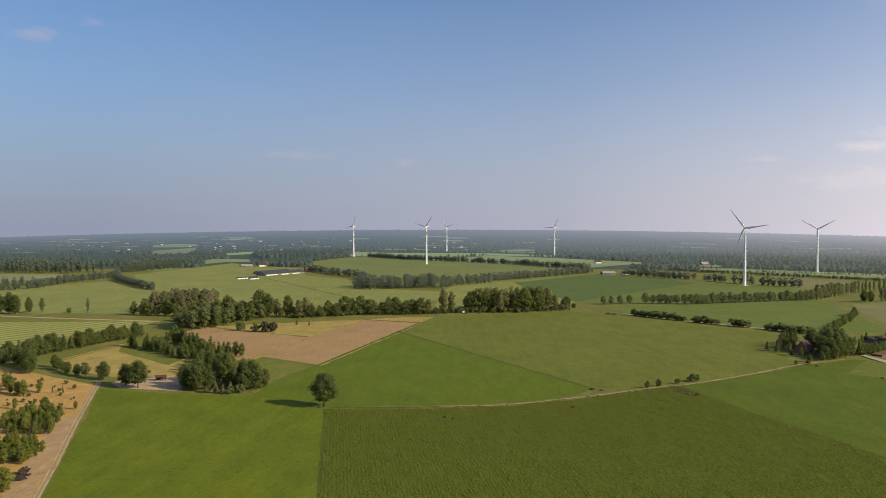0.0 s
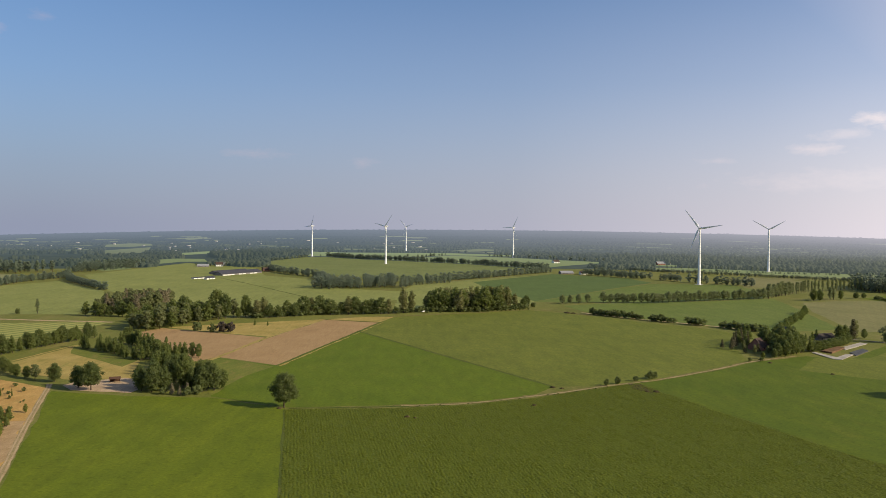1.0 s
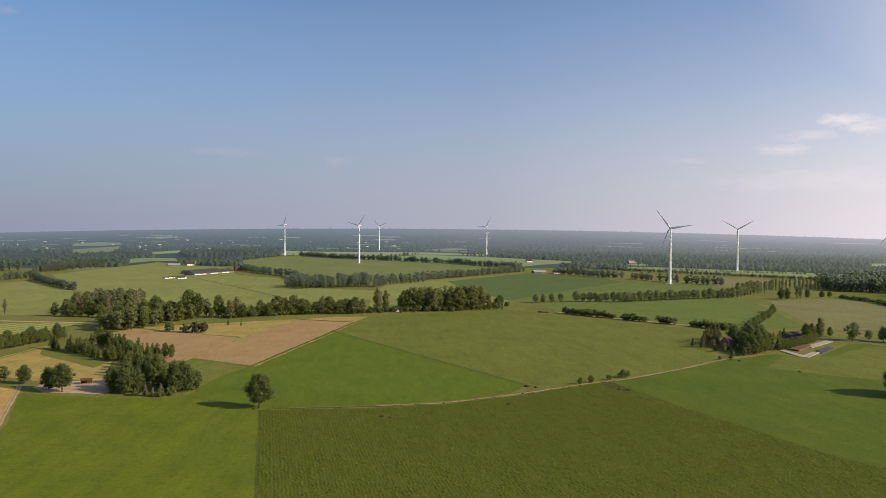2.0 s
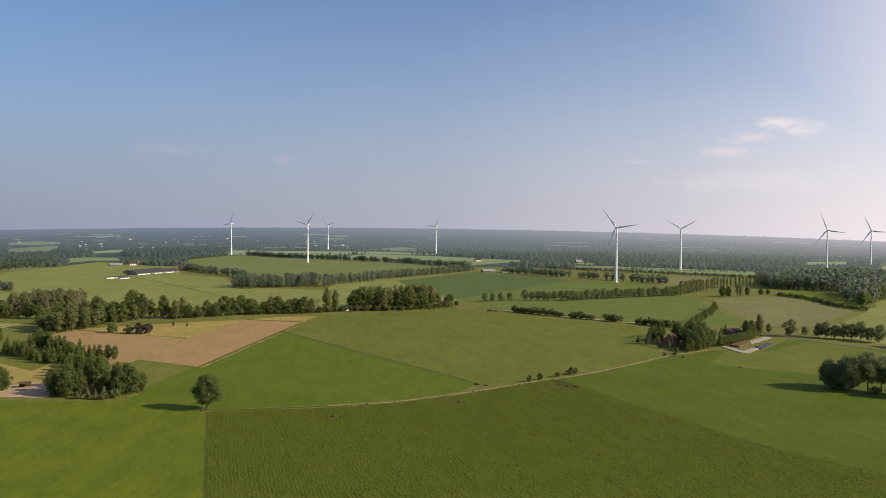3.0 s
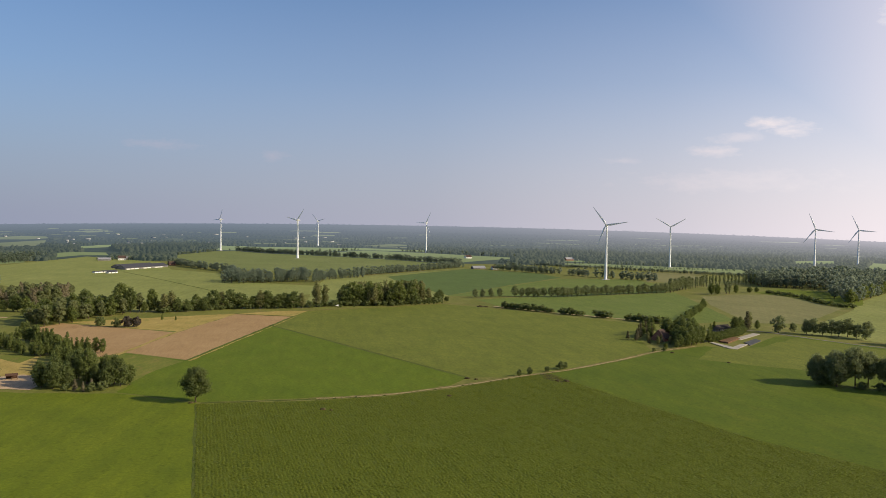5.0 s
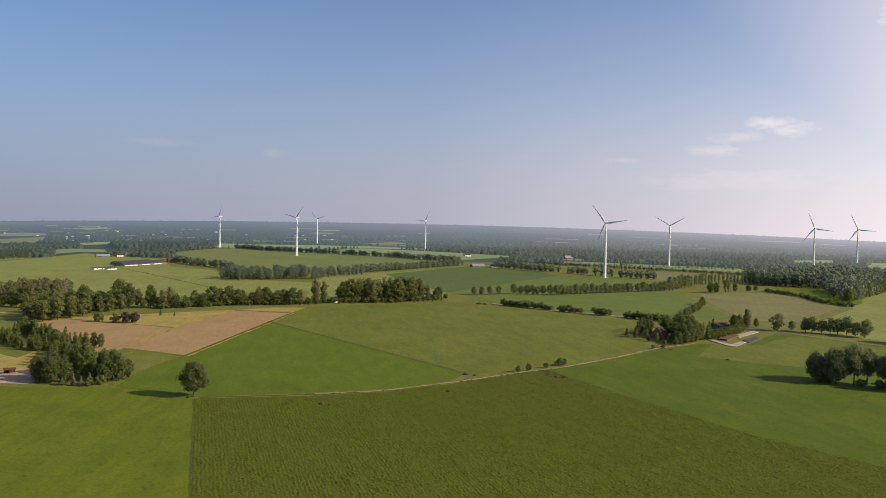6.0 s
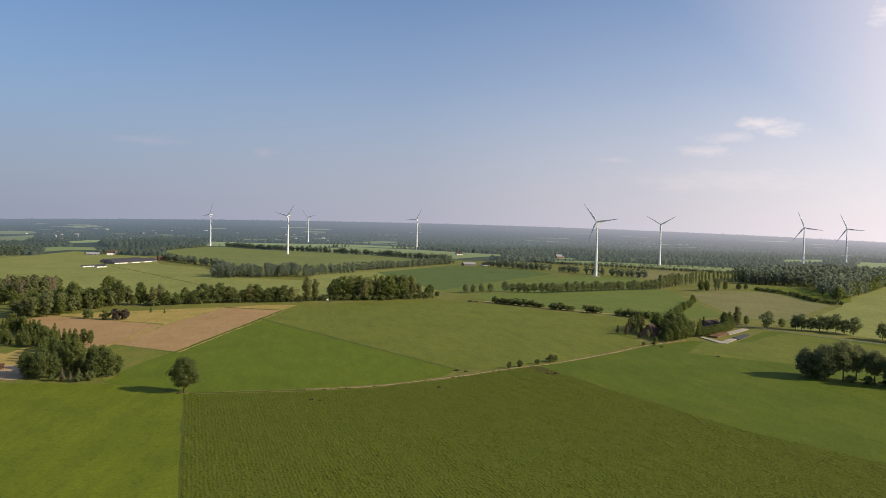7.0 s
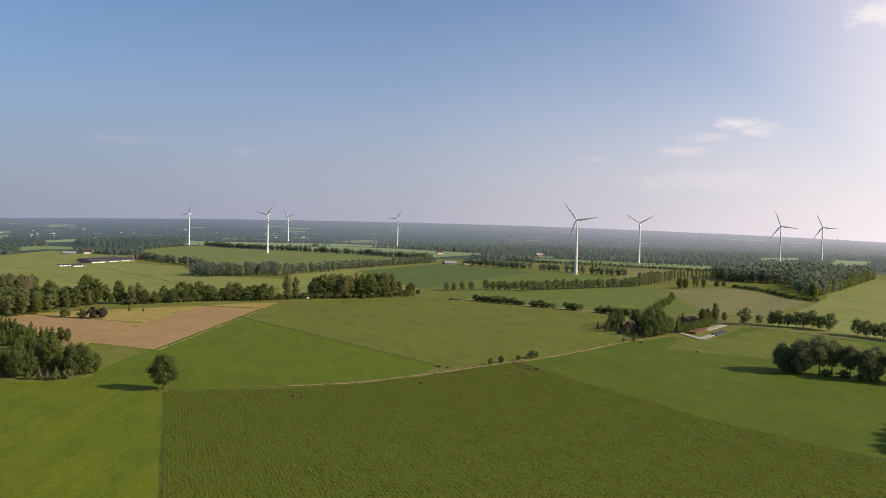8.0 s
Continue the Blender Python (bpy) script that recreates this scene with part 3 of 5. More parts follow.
def filling(kinds, poly, spacing, h, vary=0.2, wide=1.0):
    out = []
    xs, ys = [p[0] for p in poly], [p[1] for p in poly]
    y = min(ys)
    while y < max(ys):
        x = min(xs)
        while x < max(xs):
            q = (x + TREE_RNG.uniform(-0.4, 0.4) * spacing, y + TREE_RNG.uniform(-0.4, 0.4) * spacing)
            if inside(q, poly):
                out.append((TREE_RNG.choice(kinds), q[0], q[1], h * TREE_RNG.uniform(1 - vary, 1 + vary), wide))
            x += spacing
        y += spacing
    return out


def single_trees(places, label, name, group, category="tree"):
    for kind, x, y, h, wide in places:
        tree(kind, x, y, h, label, name, category, group, wide)


def tufts(name, label, category, blobs, material, seed):
    """Distant tree crowns, hundreds of them, as ragged small masses in one mesh. blobs: x, y, ground, width, height."""
    g = np.random.default_rng(seed)
    b = np.asarray(blobs)
    n = len(b)
    ring = np.arange(5) * 2 * math.pi / 5
    unit = np.concatenate([np.c_[np.cos(ring) * 0.85, np.sin(ring) * 0.85, np.zeros(5)], np.c_[np.cos(ring + 0.6), np.sin(ring + 0.6), np.full(5, 0.62)], [[0, 0, 1.0]]])
    f = []
    for k in range(5):
        a, c = k, (k + 1) % 5
        f += [(a, c, c + 5), (a, c + 5, a + 5), (a + 5, c + 5, 10)]
    f = np.array(f)
    v = unit[None] * g.uniform(0.72, 1.25, (n, 11, 3))
    v = v * np.stack([b[:, 3] / 2, b[:, 3] / 2, b[:, 4]], -1)[:, None, :] + np.stack([b[:, 0], b[:, 1], b[:, 2]], -1)[:, None, :]
    tris = (f[None] + (np.arange(n) * 11)[:, None, None]).reshape(-1, 3)
    me = fast_mesh(name, v.reshape(-1, 3), tris, [material])
    me.polygons.foreach_set("use_smooth", [True] * len(me.polygons))
    return tagged(new(name, me), label, category, kind="stuff")


# ---- wind turbines ----
def blade_mesh():
    """A tapered, twisted blade along +z with an airfoil-like section."""
    rings = []
    for r, chord, thick, twist in ((0.8, 1.9, 1.9, 0), (2.2, 2.1, 1.7, 12), (6, 3.4, 1.0, 14), (9, 3.6, 0.75, 11), (16, 2.7, 0.5, 7), (25, 1.9, 0.32, 4),
                                   (34, 1.2, 0.2, 1.5), (39, 0.75, 0.12, 0), (41, 0.2, 0.05, 0)):
        c, s = math.cos(radians(twist)), math.sin(radians(twist))
        ring = []
        for k in range(10):
            a = 2 * math.pi * k / 10
            px_, py_ = chord * (0.5 * math.cos(a) + (0.18 if r > 3 else 0)), thick * 0.5 * math.sin(a) * (1 + 0.5 * math.cos(a + math.pi))
            ring.append((px_ * c - py_ * s, px_ * s + py_ * c, r))
        rings.append(ring)
    v, f = sweep(rings)
    return mesh_of("blade", v, f, WHITE, True)


def turbine_meshes():
    rings = [circle((0, 0, z), r, 28) for z, r in ((0, 2.9), (0.3, 2.75), (14, 2.55), (40, 2.1), (70, 1.6), (95.6, 1.15), (96, 1.2))]
    tower = mesh_of("tower", *sweep(rings), WHITE, True)
    rings = [circle((0, y, 98.0 + dz), 1.0, 16, (rx, 0, 0), (0, 0, rz)) for y, rx, rz, dz in
             ((-3.4, 1.5, 1.6, 0), (-2.8, 1.9, 2.0, 0), (0, 2.2, 2.2, 0), (3.5, 2.1, 2.0, 0.1), (6.5, 1.5, 1.5, 0.3), (8.0, 0.6, 0.7, 0.45))]
    nac = mesh_of("nacelle", *sweep(rings), NACELLE, True)
    rings = [circle((0, y, 98.0), r, 16, (1, 0, 0), (0, 0, 1)) for y, r in ((-3.3, 1.7), (-4.2, 1.75), (-5.2, 1.5), (-6.0, 0.9), (-6.4, 0.2))]
    hub = mesh_of("hub", *sweep(rings), NACELLE, True)
    rings = [circle((0, 0, z), r, 24) for z, r in ((0, 7.5), (0.25, 7.4), (0.5, 3.2))]
    foot = mesh_of("foundation", *sweep(rings), CONCRETE)
    bm = bmesh.new()
    box(bm, (1.3, 0.14, 2.4), pose(0, -2.82, 2.2), 0.05)
    door = bpy.data.meshes.new("tower_door")
    bm.to_mesh(door)
    bm.free()
    door.materials.append(NACELLE)
    return tower, nac, hub, foot, door, blade_mesh()


def turbine(meshes, x, y, facing, spin, label):
    tower, nac, hub, foot, door, blade = meshes
    t = thing("wind_turbine", label, "wind turbine", pose(x, y, ground_height(x, y), 0, 0, facing), "wind turbines in the fields")
    part("foundation", foot, None, t, "round concrete foundation")
    tw = part("tower", tower, None, t)
    part("tower_door", door, None, tw)
    part("nacelle", nac, None, t)
    h = part("hub", hub, None, t, "grey rotor hub")
    for k in range(3):
        b = part("blade", blade, None, h)
        b.matrix_basis = pose(0, -4.5, 98.0) @ pose(0, 0, 0, 0, spin + 120 * k, 0)
    return t


# ---- buildings ----
def gable_house(name, label, category, x, y, turn, length, width, eave, ridge, wall_m, roof_m, windows=2, group="", door=True):
    h = thing(name, label, category, pose(x, y, 0, 0, 0, turn), group)
    L, W = length / 2, width / 2
    v = [(-L, -W, 0), (L, -W, 0), (L, W, 0), (-L, W, 0), (-L, -W, eave), (L, -W, eave), (L, W, eave), (-L, W, eave), (-L, 0, ridge), (L, 0, ridge)]
    f = [(0, 1, 5, 4), (2, 3, 7, 6), (1, 2, 6, 9, 5), (3, 0, 4, 8, 7), (4, 5, 9, 8), (6, 7, 8, 9)]
    part("wall", mesh_of("wall", v, f, wall_m), None, h)
    o, th = 0.5, 0.25
    slope = (ridge - eave) / W
    for s in (-1, 1):
        y1, z1 = s * (W + o), eave - o * slope
        rv = [(-L - o, 0, ridge + 0.05), (L + o, 0, ridge + 0.05), (L + o, y1, z1 + 0.05), (-L - o, y1, z1 + 0.05)]
        rv += [(a, b, c + th) for a, b, c in rv]
        part("roof", mesh_of("roof", rv, [(0, 1, 2, 3), (7, 6, 5, 4), (0, 4, 5, 1), (1, 5, 6, 2), (2, 6, 7, 3), (3, 7, 4, 0)], roof_m), None, h)
    for s in (-1, 1):
        for k in range(windows):
            bm = bmesh.new()
            px_ = -L + length * (k + 0.75) / (windows + 0.5)
            box(bm, (1.3, 0.12, 1.3), pose(px_, s * (W + 0.03), min(eave * 0.58, 1.7)), 0.02)
            part("window", bm, GLASS_DARK, h)
    if door:
        bm = bmesh.new()
        box(bm, (0.12, 1.1, 2.1), pose(L + 0.03, 0, 1.05), 0.02)
        part("door", bm, WOOD_DARK, h)
    return h

# ---- the land ----
GROUND = GRASS
make_ground()
field("field_crop", [(-58, 399), (5, 402), (40, 408), (76, 424), (127, 453), (146, 463), (166, 395), (193, 310), (232, 240), (270, 150), (-22, 150), (-40, 269)],
      CROP, 0.10, "dark green leafy beet crop in rows")
field("meadow_left", [(-196, 446), (-149, 432), (-103, 428), (-58, 401), (-40, 269), (-22, 150), (-104, 150), (-138, 273)], MEADOW, 0.09, "bright green grazed meadow beside the sand track", "meadow")
field("meadow_middle", [(-103, 430), (-58, 404), (5, 409), (40, 414), (76, 430), (93, 454), (76, 486), (53, 529), (19, 593), (-10, 648), (-38, 700), (-82, 526), (-129, 556), (-141, 540), (-115, 470)],
      MEADOW_C, 0.08, "smooth middle green meadow", "meadow")
field("meadow_olive", [(93, 455), (76, 487), (53, 530), (19, 594), (-10, 649), (-38, 701), (-20, 766), (-6, 810), (81, 855), (150, 883), (209, 823), (254, 760), (298, 717), (308, 675), (272, 612), (253, 541), (210, 507), (158, 473), (125, 457)],
      OLIVE, 0.085, "wide olive green meadow with faint wheel lines", "meadow")
field("meadow_right", [(146, 465), (210, 502), (253, 536), (307, 563), (330, 547), (400, 612), (418, 610), (431, 583), (449, 550), (474, 524), (560, 430), (480, 150), (270, 150), (232, 240), (193, 310), (166, 395)],
      MEADOW_B, 0.075, "green meadow with dark tree shadows", "meadow")
field("field_soil", [(-76, 785), (-20, 763), (-82, 527), (-129, 560), (-109, 662)], SOIL, 0.08, "bare brown ploughed soil")
field("field_soil_small", [(-231, 685), (-218, 720), (-147, 679), (-111, 657), (-131, 560), (-141, 542), (-180, 600)], SOIL, 0.09, "bare brown ploughed soil with a worn seam")
field("field_straw", [(-216, 725), (-191, 740), (-78, 790), (-111, 664), (-148, 683)], STRAW, 0.07, "dry yellow grass strip beside ploughed soil")
field("verge_straw", [(-74, 790), (-18, 766), (-6, 812), (-40, 812)], STRAW, 0.07, "dry yellow grass verge", "verge")
field("field_dry", [(-265, 534), (-252, 612), (-180, 546), (-164, 484), (-200, 478), (-247, 507)], STRAW, 0.07, "dry straw-coloured grass plot")
ribbon("track_plot", [(-268, 530), (-263, 562), (-254, 612), (-249, 618)], 2.6, STRAW, 0.12, "worn tan track along the dry plot", "track", 0.5)
field("field_dry_green", [(-252, 611), (-182, 547), (-184, 522), (-240, 576)], CORNER, 0.09, "green mown strip in the dry plot")
field("heath", [(-420, 540), (-291, 512), (-203, 455), (-141, 273), (-104, 150), (-300, 150), (-420, 400)], HEATH, 0.07, "dry orange-brown heath ground with young trees", "heath")
field("yard", [(-197, 462), (-192, 474), (-168, 484), (-147, 470), (-150, 440), (-186, 448)], PAVING, 0.11, "pale sandy yard under trees", "yard")
field("field_mown", [(-500, 742), (-280, 764), (-287, 714), (-318, 641), (-345, 590), (-480, 590)], STRIPED, 0.07, "mown hay field with dark and light swaths")
field("meadow_far_left", [(-680, 1060), (-573, 1319), (-426, 1127), (-376, 1004), (-340, 830), (-480, 823), (-680, 840)], FARGRASS_HAZED, 0.08, "light green pasture between hedges", "meadow")
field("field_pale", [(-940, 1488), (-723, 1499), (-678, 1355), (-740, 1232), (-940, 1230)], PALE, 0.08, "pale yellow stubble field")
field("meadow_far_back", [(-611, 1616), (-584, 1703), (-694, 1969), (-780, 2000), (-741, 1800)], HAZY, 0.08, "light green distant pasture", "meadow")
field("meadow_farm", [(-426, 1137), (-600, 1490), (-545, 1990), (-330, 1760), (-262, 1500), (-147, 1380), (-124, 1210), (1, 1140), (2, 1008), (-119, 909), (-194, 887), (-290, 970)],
      FARGRASS_HAZED, 0.08, "light green pasture before the dairy farm", "meadow")
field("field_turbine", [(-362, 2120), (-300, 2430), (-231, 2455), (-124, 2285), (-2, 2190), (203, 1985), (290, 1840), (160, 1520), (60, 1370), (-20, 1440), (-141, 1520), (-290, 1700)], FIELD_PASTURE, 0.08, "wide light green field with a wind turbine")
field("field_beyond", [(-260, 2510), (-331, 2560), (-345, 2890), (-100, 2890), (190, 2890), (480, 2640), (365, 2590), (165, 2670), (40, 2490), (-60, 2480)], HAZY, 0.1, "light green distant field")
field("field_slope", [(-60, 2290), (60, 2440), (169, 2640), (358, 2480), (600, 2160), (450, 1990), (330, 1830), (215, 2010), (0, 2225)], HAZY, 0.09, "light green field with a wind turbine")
field("meadow_behind", [(-8, 885), (2, 1140), (20, 1262), (70, 1322), (180, 1440), (318, 1592), (200, 1300), (176, 995), (150, 915), (60, 900)], FARGRASS_HAZED, 0.06, "light green pasture behind a dense wood", "meadow")
field("field_deep", [(128, 1340), (205, 1448), (318, 1594), (438, 1456), (449, 1347), (300, 1160), (176, 993), (138, 1170)], DEEPCROP, 0.08, "deep green crop field")
field("field_light", [(172, 985), (302, 1155), (436, 1318), (574, 1300), (560, 1140), (505, 1045), (323, 975)], FIELD_MID, 0.07, "green field behind the avenue of trees")
field("field_mid", [(200, 935), (271, 968), (421, 1003), (520, 1046), (480, 900), (425, 718), (340, 690), (302, 745), (248, 803), (215, 845)], FIELD_MID, 0.08, "bright green field before the avenue of trees")
field("field_tan", [(430, 700), (485, 880), (530, 985), (600, 1015), (660, 1010), (630, 830), (485, 695)], TANFIELD, 0.08, "tan green ripening crop field")
field("field_tan_far", [(570, 1250), (668, 1468), (770, 1400), (660, 1220)], TANFIELD, 0.08, "tan green ripening crop field")
field("meadow_strip", [(645, 1045), (730, 1110), (775, 1060), (760, 960), (690, 870), (648, 838), (642, 870), (668, 965)], MEADOW, 0.08, "bright green strip behind a low hedge", "meadow")
field("field_right", [(634, 815), (680, 878), (832, 1012), (1085, 1240), (1200, 1000), (700, 600), (485, 548), (440, 628), (460, 660), (500, 692)], FARGRASS_HAZED, 0.06, "light green field beyond the road")
ribbon("ditch_track", [(-56, 401.5), (-30, 403), (6, 405.5)], 1.8, DITCH, 0.14, "dark grassy ditch between crop and meadow", "ditch", 0.5)
ribbon("verge_track", [(-2, 406), (5, 407), (40, 413), (73, 428), (94, 438), (126, 457), (160, 473), (210, 506), (253, 539), (300, 565)], 4.6, VERGE, 0.125, "rough yellow-green grass verge beside the dirt track", "verge", 1.0)
ribbon("track_dirt", [(2, 406), (40, 412), (73, 427), (94, 437), (126, 456), (160, 472), (210, 505), (253, 538), (300, 564)], 1.7, TRACK, 0.15, "pale sandy farm track between fields", "track")
ribbon("track_edge", [(-181, 378), (-177, 362), (-148, 275), (-111, 160)], 9.0, EDGE, 0.10, "trodden bare sandy ground beside the track", "ground", 1.6)
ribbon("track_sand", [(-206, 466), (-202, 455), (-172, 365), (-141, 275), (-105, 160)], 3.0, TRACK, 0.13, "sand track with grass between the ruts", "track", 0.4)
for side in (-0.9, 0.9):
    ribbon("wheel_rut", [(-206 + side, 466), (-202 + side, 455), (-172 + side, 365), (-141 + side, 275), (-105 + side, 160)], 0.7, SAND, 0.15, "pale sandy wheel rut", "track", 0.12)
ribbon("track_strip", [(-480, 805), (-380, 782), (-278, 763)], 6.0, SAND, 0.10, "sandy field track", "track")
ribbon("road", [(385, 660), (407, 641), (418, 614), (431, 585), (449, 552), (474, 526), (540, 460)], 3.4, ASPHALT, 0.12, "narrow grey country road", "road")

ribbon("ditch_meadow", [(93, 454), (76, 487), (53, 530), (19, 594), (-10, 649), (-38, 701)], 3.0, DITCH, 0.14, "dark grassy ditch between two meadows", "ditch", 0.5)
ribbon("ditch_faint", [(-4, 806), (18, 775), (50, 730), (100, 660), (150, 600), (178, 560)], 2.0, FURROW, 0.13, "faint dark ditch across a meadow", "ditch", 0.7)
ribbon("ditch_faint", [(60, 838), (110, 765), (170, 685), (215, 632)], 1.6, FURROW, 0.13, "faint dark ditch across a meadow", "ditch", 0.7)
ribbon("ditch_soil", [(-83, 524), (-52, 642), (-19, 766)], 1.6, DITCH, 0.14, "dark ditch beside the ploughed soil", "ditch", 0.5)
ribbon("verge_soil", [(-80, 524), (-49, 642), (-16, 766)], 1.2, STRAW, 0.12, "dry grass verge beside the ploughed soil", "verge", 0.7)
ribbon("track_soil", [(-134, 546), (-130, 559), (-111, 661), (-77, 789)], 3.4, STRAW, 0.15, "worn tan grass strip between two ploughed fields", "track", 0.7)
ribbon("ditch_soil_top", [(-78, 789), (-20, 766)], 2.0, DITCH, 0.15, "dark ditch at the end of the ploughed soil", "ditch", 0.5)
ribbon("verge_hedge", [(-10, 815), (40, 836), (90, 857), (150, 887), (185, 868), (212, 826)], 5.0, VERGE, 0.12, "rough grass verge before the hedge", "verge", 1.5)
ribbon("ditch_farm", [(-332, 1428), (-230, 1240), (-121, 1028)], 3.0, DITCH, 0.13, "dark ditch across the farm pasture", "ditch", 1.0)
ribbon("ditch_crop", [(-58, 399), (-40, 269), (-22, 150)], 1.4, DITCH, 0.13, "dark furrow between meadow and crop", "ditch", 0.4)
ribbon("lane", [(60, 1315), (165, 1435), (323, 1628)], 5.0, PALE, 0.12, "pale grassy lane along a tree row", "lane")
ribbon("track_hedge", [(205, 858), (230, 826), (260, 788), (300, 750), (335, 706)], 4.0, SAND, 0.13, "sandy track along the hedge shrubs", "track", 0.8)
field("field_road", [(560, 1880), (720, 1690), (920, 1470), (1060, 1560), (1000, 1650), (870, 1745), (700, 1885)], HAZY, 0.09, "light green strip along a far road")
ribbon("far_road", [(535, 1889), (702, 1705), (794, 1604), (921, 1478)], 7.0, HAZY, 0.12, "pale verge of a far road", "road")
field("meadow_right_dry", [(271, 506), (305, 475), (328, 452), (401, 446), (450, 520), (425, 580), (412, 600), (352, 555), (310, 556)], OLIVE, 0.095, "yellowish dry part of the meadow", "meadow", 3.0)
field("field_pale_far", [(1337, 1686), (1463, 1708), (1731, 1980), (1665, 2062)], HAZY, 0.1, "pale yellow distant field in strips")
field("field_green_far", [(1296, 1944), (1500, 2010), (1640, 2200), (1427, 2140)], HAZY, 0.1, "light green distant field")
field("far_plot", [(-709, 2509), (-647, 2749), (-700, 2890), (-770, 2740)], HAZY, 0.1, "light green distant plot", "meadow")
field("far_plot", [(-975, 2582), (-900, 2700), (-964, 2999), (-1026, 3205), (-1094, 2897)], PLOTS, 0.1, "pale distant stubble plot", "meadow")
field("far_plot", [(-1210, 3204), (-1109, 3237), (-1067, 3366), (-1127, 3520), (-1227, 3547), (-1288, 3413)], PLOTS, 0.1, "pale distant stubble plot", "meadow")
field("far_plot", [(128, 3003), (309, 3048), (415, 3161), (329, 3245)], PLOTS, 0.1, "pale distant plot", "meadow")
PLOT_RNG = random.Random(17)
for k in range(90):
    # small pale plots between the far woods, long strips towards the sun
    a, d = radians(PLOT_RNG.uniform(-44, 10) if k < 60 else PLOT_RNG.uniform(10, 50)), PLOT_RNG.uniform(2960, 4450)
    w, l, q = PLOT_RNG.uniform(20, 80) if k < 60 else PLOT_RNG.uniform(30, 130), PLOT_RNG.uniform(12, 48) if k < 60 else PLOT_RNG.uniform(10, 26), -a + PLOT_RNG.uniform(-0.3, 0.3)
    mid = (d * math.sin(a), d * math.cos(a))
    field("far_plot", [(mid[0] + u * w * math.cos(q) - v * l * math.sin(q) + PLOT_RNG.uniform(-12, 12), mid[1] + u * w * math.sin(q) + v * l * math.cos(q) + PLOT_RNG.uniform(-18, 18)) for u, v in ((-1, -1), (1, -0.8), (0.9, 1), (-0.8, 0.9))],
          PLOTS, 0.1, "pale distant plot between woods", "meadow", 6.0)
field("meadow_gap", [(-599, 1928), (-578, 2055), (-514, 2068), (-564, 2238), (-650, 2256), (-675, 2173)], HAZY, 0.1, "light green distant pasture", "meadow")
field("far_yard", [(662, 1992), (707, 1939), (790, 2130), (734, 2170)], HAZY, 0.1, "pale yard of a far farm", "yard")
field("field_olive_far", [(588, 1300), (692, 1520), (818, 1494), (720, 1400), (660, 1290)], TANFIELD, 0.09, "tan green field behind the poplar row")
field("soil_patch", [(141, 463), (148, 461), (153, 440), (147, 434), (139, 446)], EARTH, 0.16, "bare dark earth beside the track", "soil", 1.0)
field("meadow_corner", [(-104, 432), (-116, 470), (-139, 539), (-129, 553), (-95, 532), (-84, 522), (-98, 480)], CORNER, 0.1, "rough yellow-green meadow corner", "meadow", 2.0)

# ---- turbines ----
TM = turbine_meshes()
for x, y, facing, spin in ((-288, 2500, -50, 25), (-40, 2010, -45, 42), (18, 3070, -40, 75), (365, 2490, -45, 30), (517, 1305, -40, -38), (850, 1735, -30, 60), (1165, 1635, -35, -22), (1365, 1745, -35, -25)):
    turbine(TM, x, y, facing, spin, "white three-bladed wind turbine standing in farmland")


# ---- trees one by one ----
tree("oak", -59, 404, 18.0, "single dark green oak beside the field track", "oak_tree", wide=1.06)
YARD = "trees round the sandy yard"
for k, x, y, h, w in (("broad", -146, 446, 13, 0.95), ("broad", -139, 442, 14.5, 0.95), ("broad", -133, 446, 13, 0.9), ("broad", -141, 453, 15, 0.9), ("broad", -150, 455, 13, 0.9), ("broad", -134, 458, 15, 0.85),
                      ("green", -125, 455, 21, 0.78), ("broad", -133, 468, 17, 0.8), ("broad", -139, 478, 15, 0.8), ("broad", -146, 468, 14, 0.85), ("broad", -128, 474, 15, 0.8),
                      ("broad", -111, 443, 14, 0.85), ("broad", -105, 446, 15, 0.9), ("broad", -110, 453, 16, 0.85), ("broad", -117, 460, 15, 0.85), ("green", -101, 450, 12, 0.8), ("broad", -119, 450, 11, 0.8)):
    tree(k, x, y, h, "leafy broad tree at the edge of the meadow", "tree", group=YARD, wide=w)
for k, x, y, h in (("rust", -126, 436, 7), ("rust", -121, 433, 6), ("bush", -117, 434, 4.5), ("bush", -112, 437, 5), ("rust", -118, 438, 7), ("bush", -131, 437, 4)):
    tree(k, x, y, h, "small reddish brown shrub before the trees", "shrub", "shrub", YARD)
tree("broad", -185, 455, 13, "round broad tree beside the sandy yard", "tree", group=YARD)
tree("oak", -175, 448, 16, "round broad tree beside the sandy yard", "tree", group=YARD)
tree("broad", -206, 472, 11, "small round tree beside the sand track", "tree", group=YARD, wide=1.15)
single_trees([("green", -250, 503, 9, 1.2), ("green", -237, 490, 8, 1.1), ("pale", -221, 480, 10, 1.1), ("green", -228, 484, 8, 1.0), ("green", -243, 497, 7, 1.0)], "small green tree along the heath edge", "tree", "heath edge trees")
single_trees([("broad", -268, 500, 14, 1.1), ("broad", -261, 490, 13, 1.0), ("broad", -275, 512, 13, 1.1), ("green", -256, 512, 9, 1.0), ("broad", -285, 520, 12, 1.1), ("broad", -300, 520, 12, 1.1)], "broad tree along the heath edge", "tree", "heath edge trees")
single_trees(along(["young"], [(-240, 606), (-217, 584), (-190, 556), (-168, 548), (-150, 549)], 2.5, 10.5, 4.5, 0.25, 0.85), "young pointed tree in a shelter belt", "young_tree", "shelter belt by the dry plot")
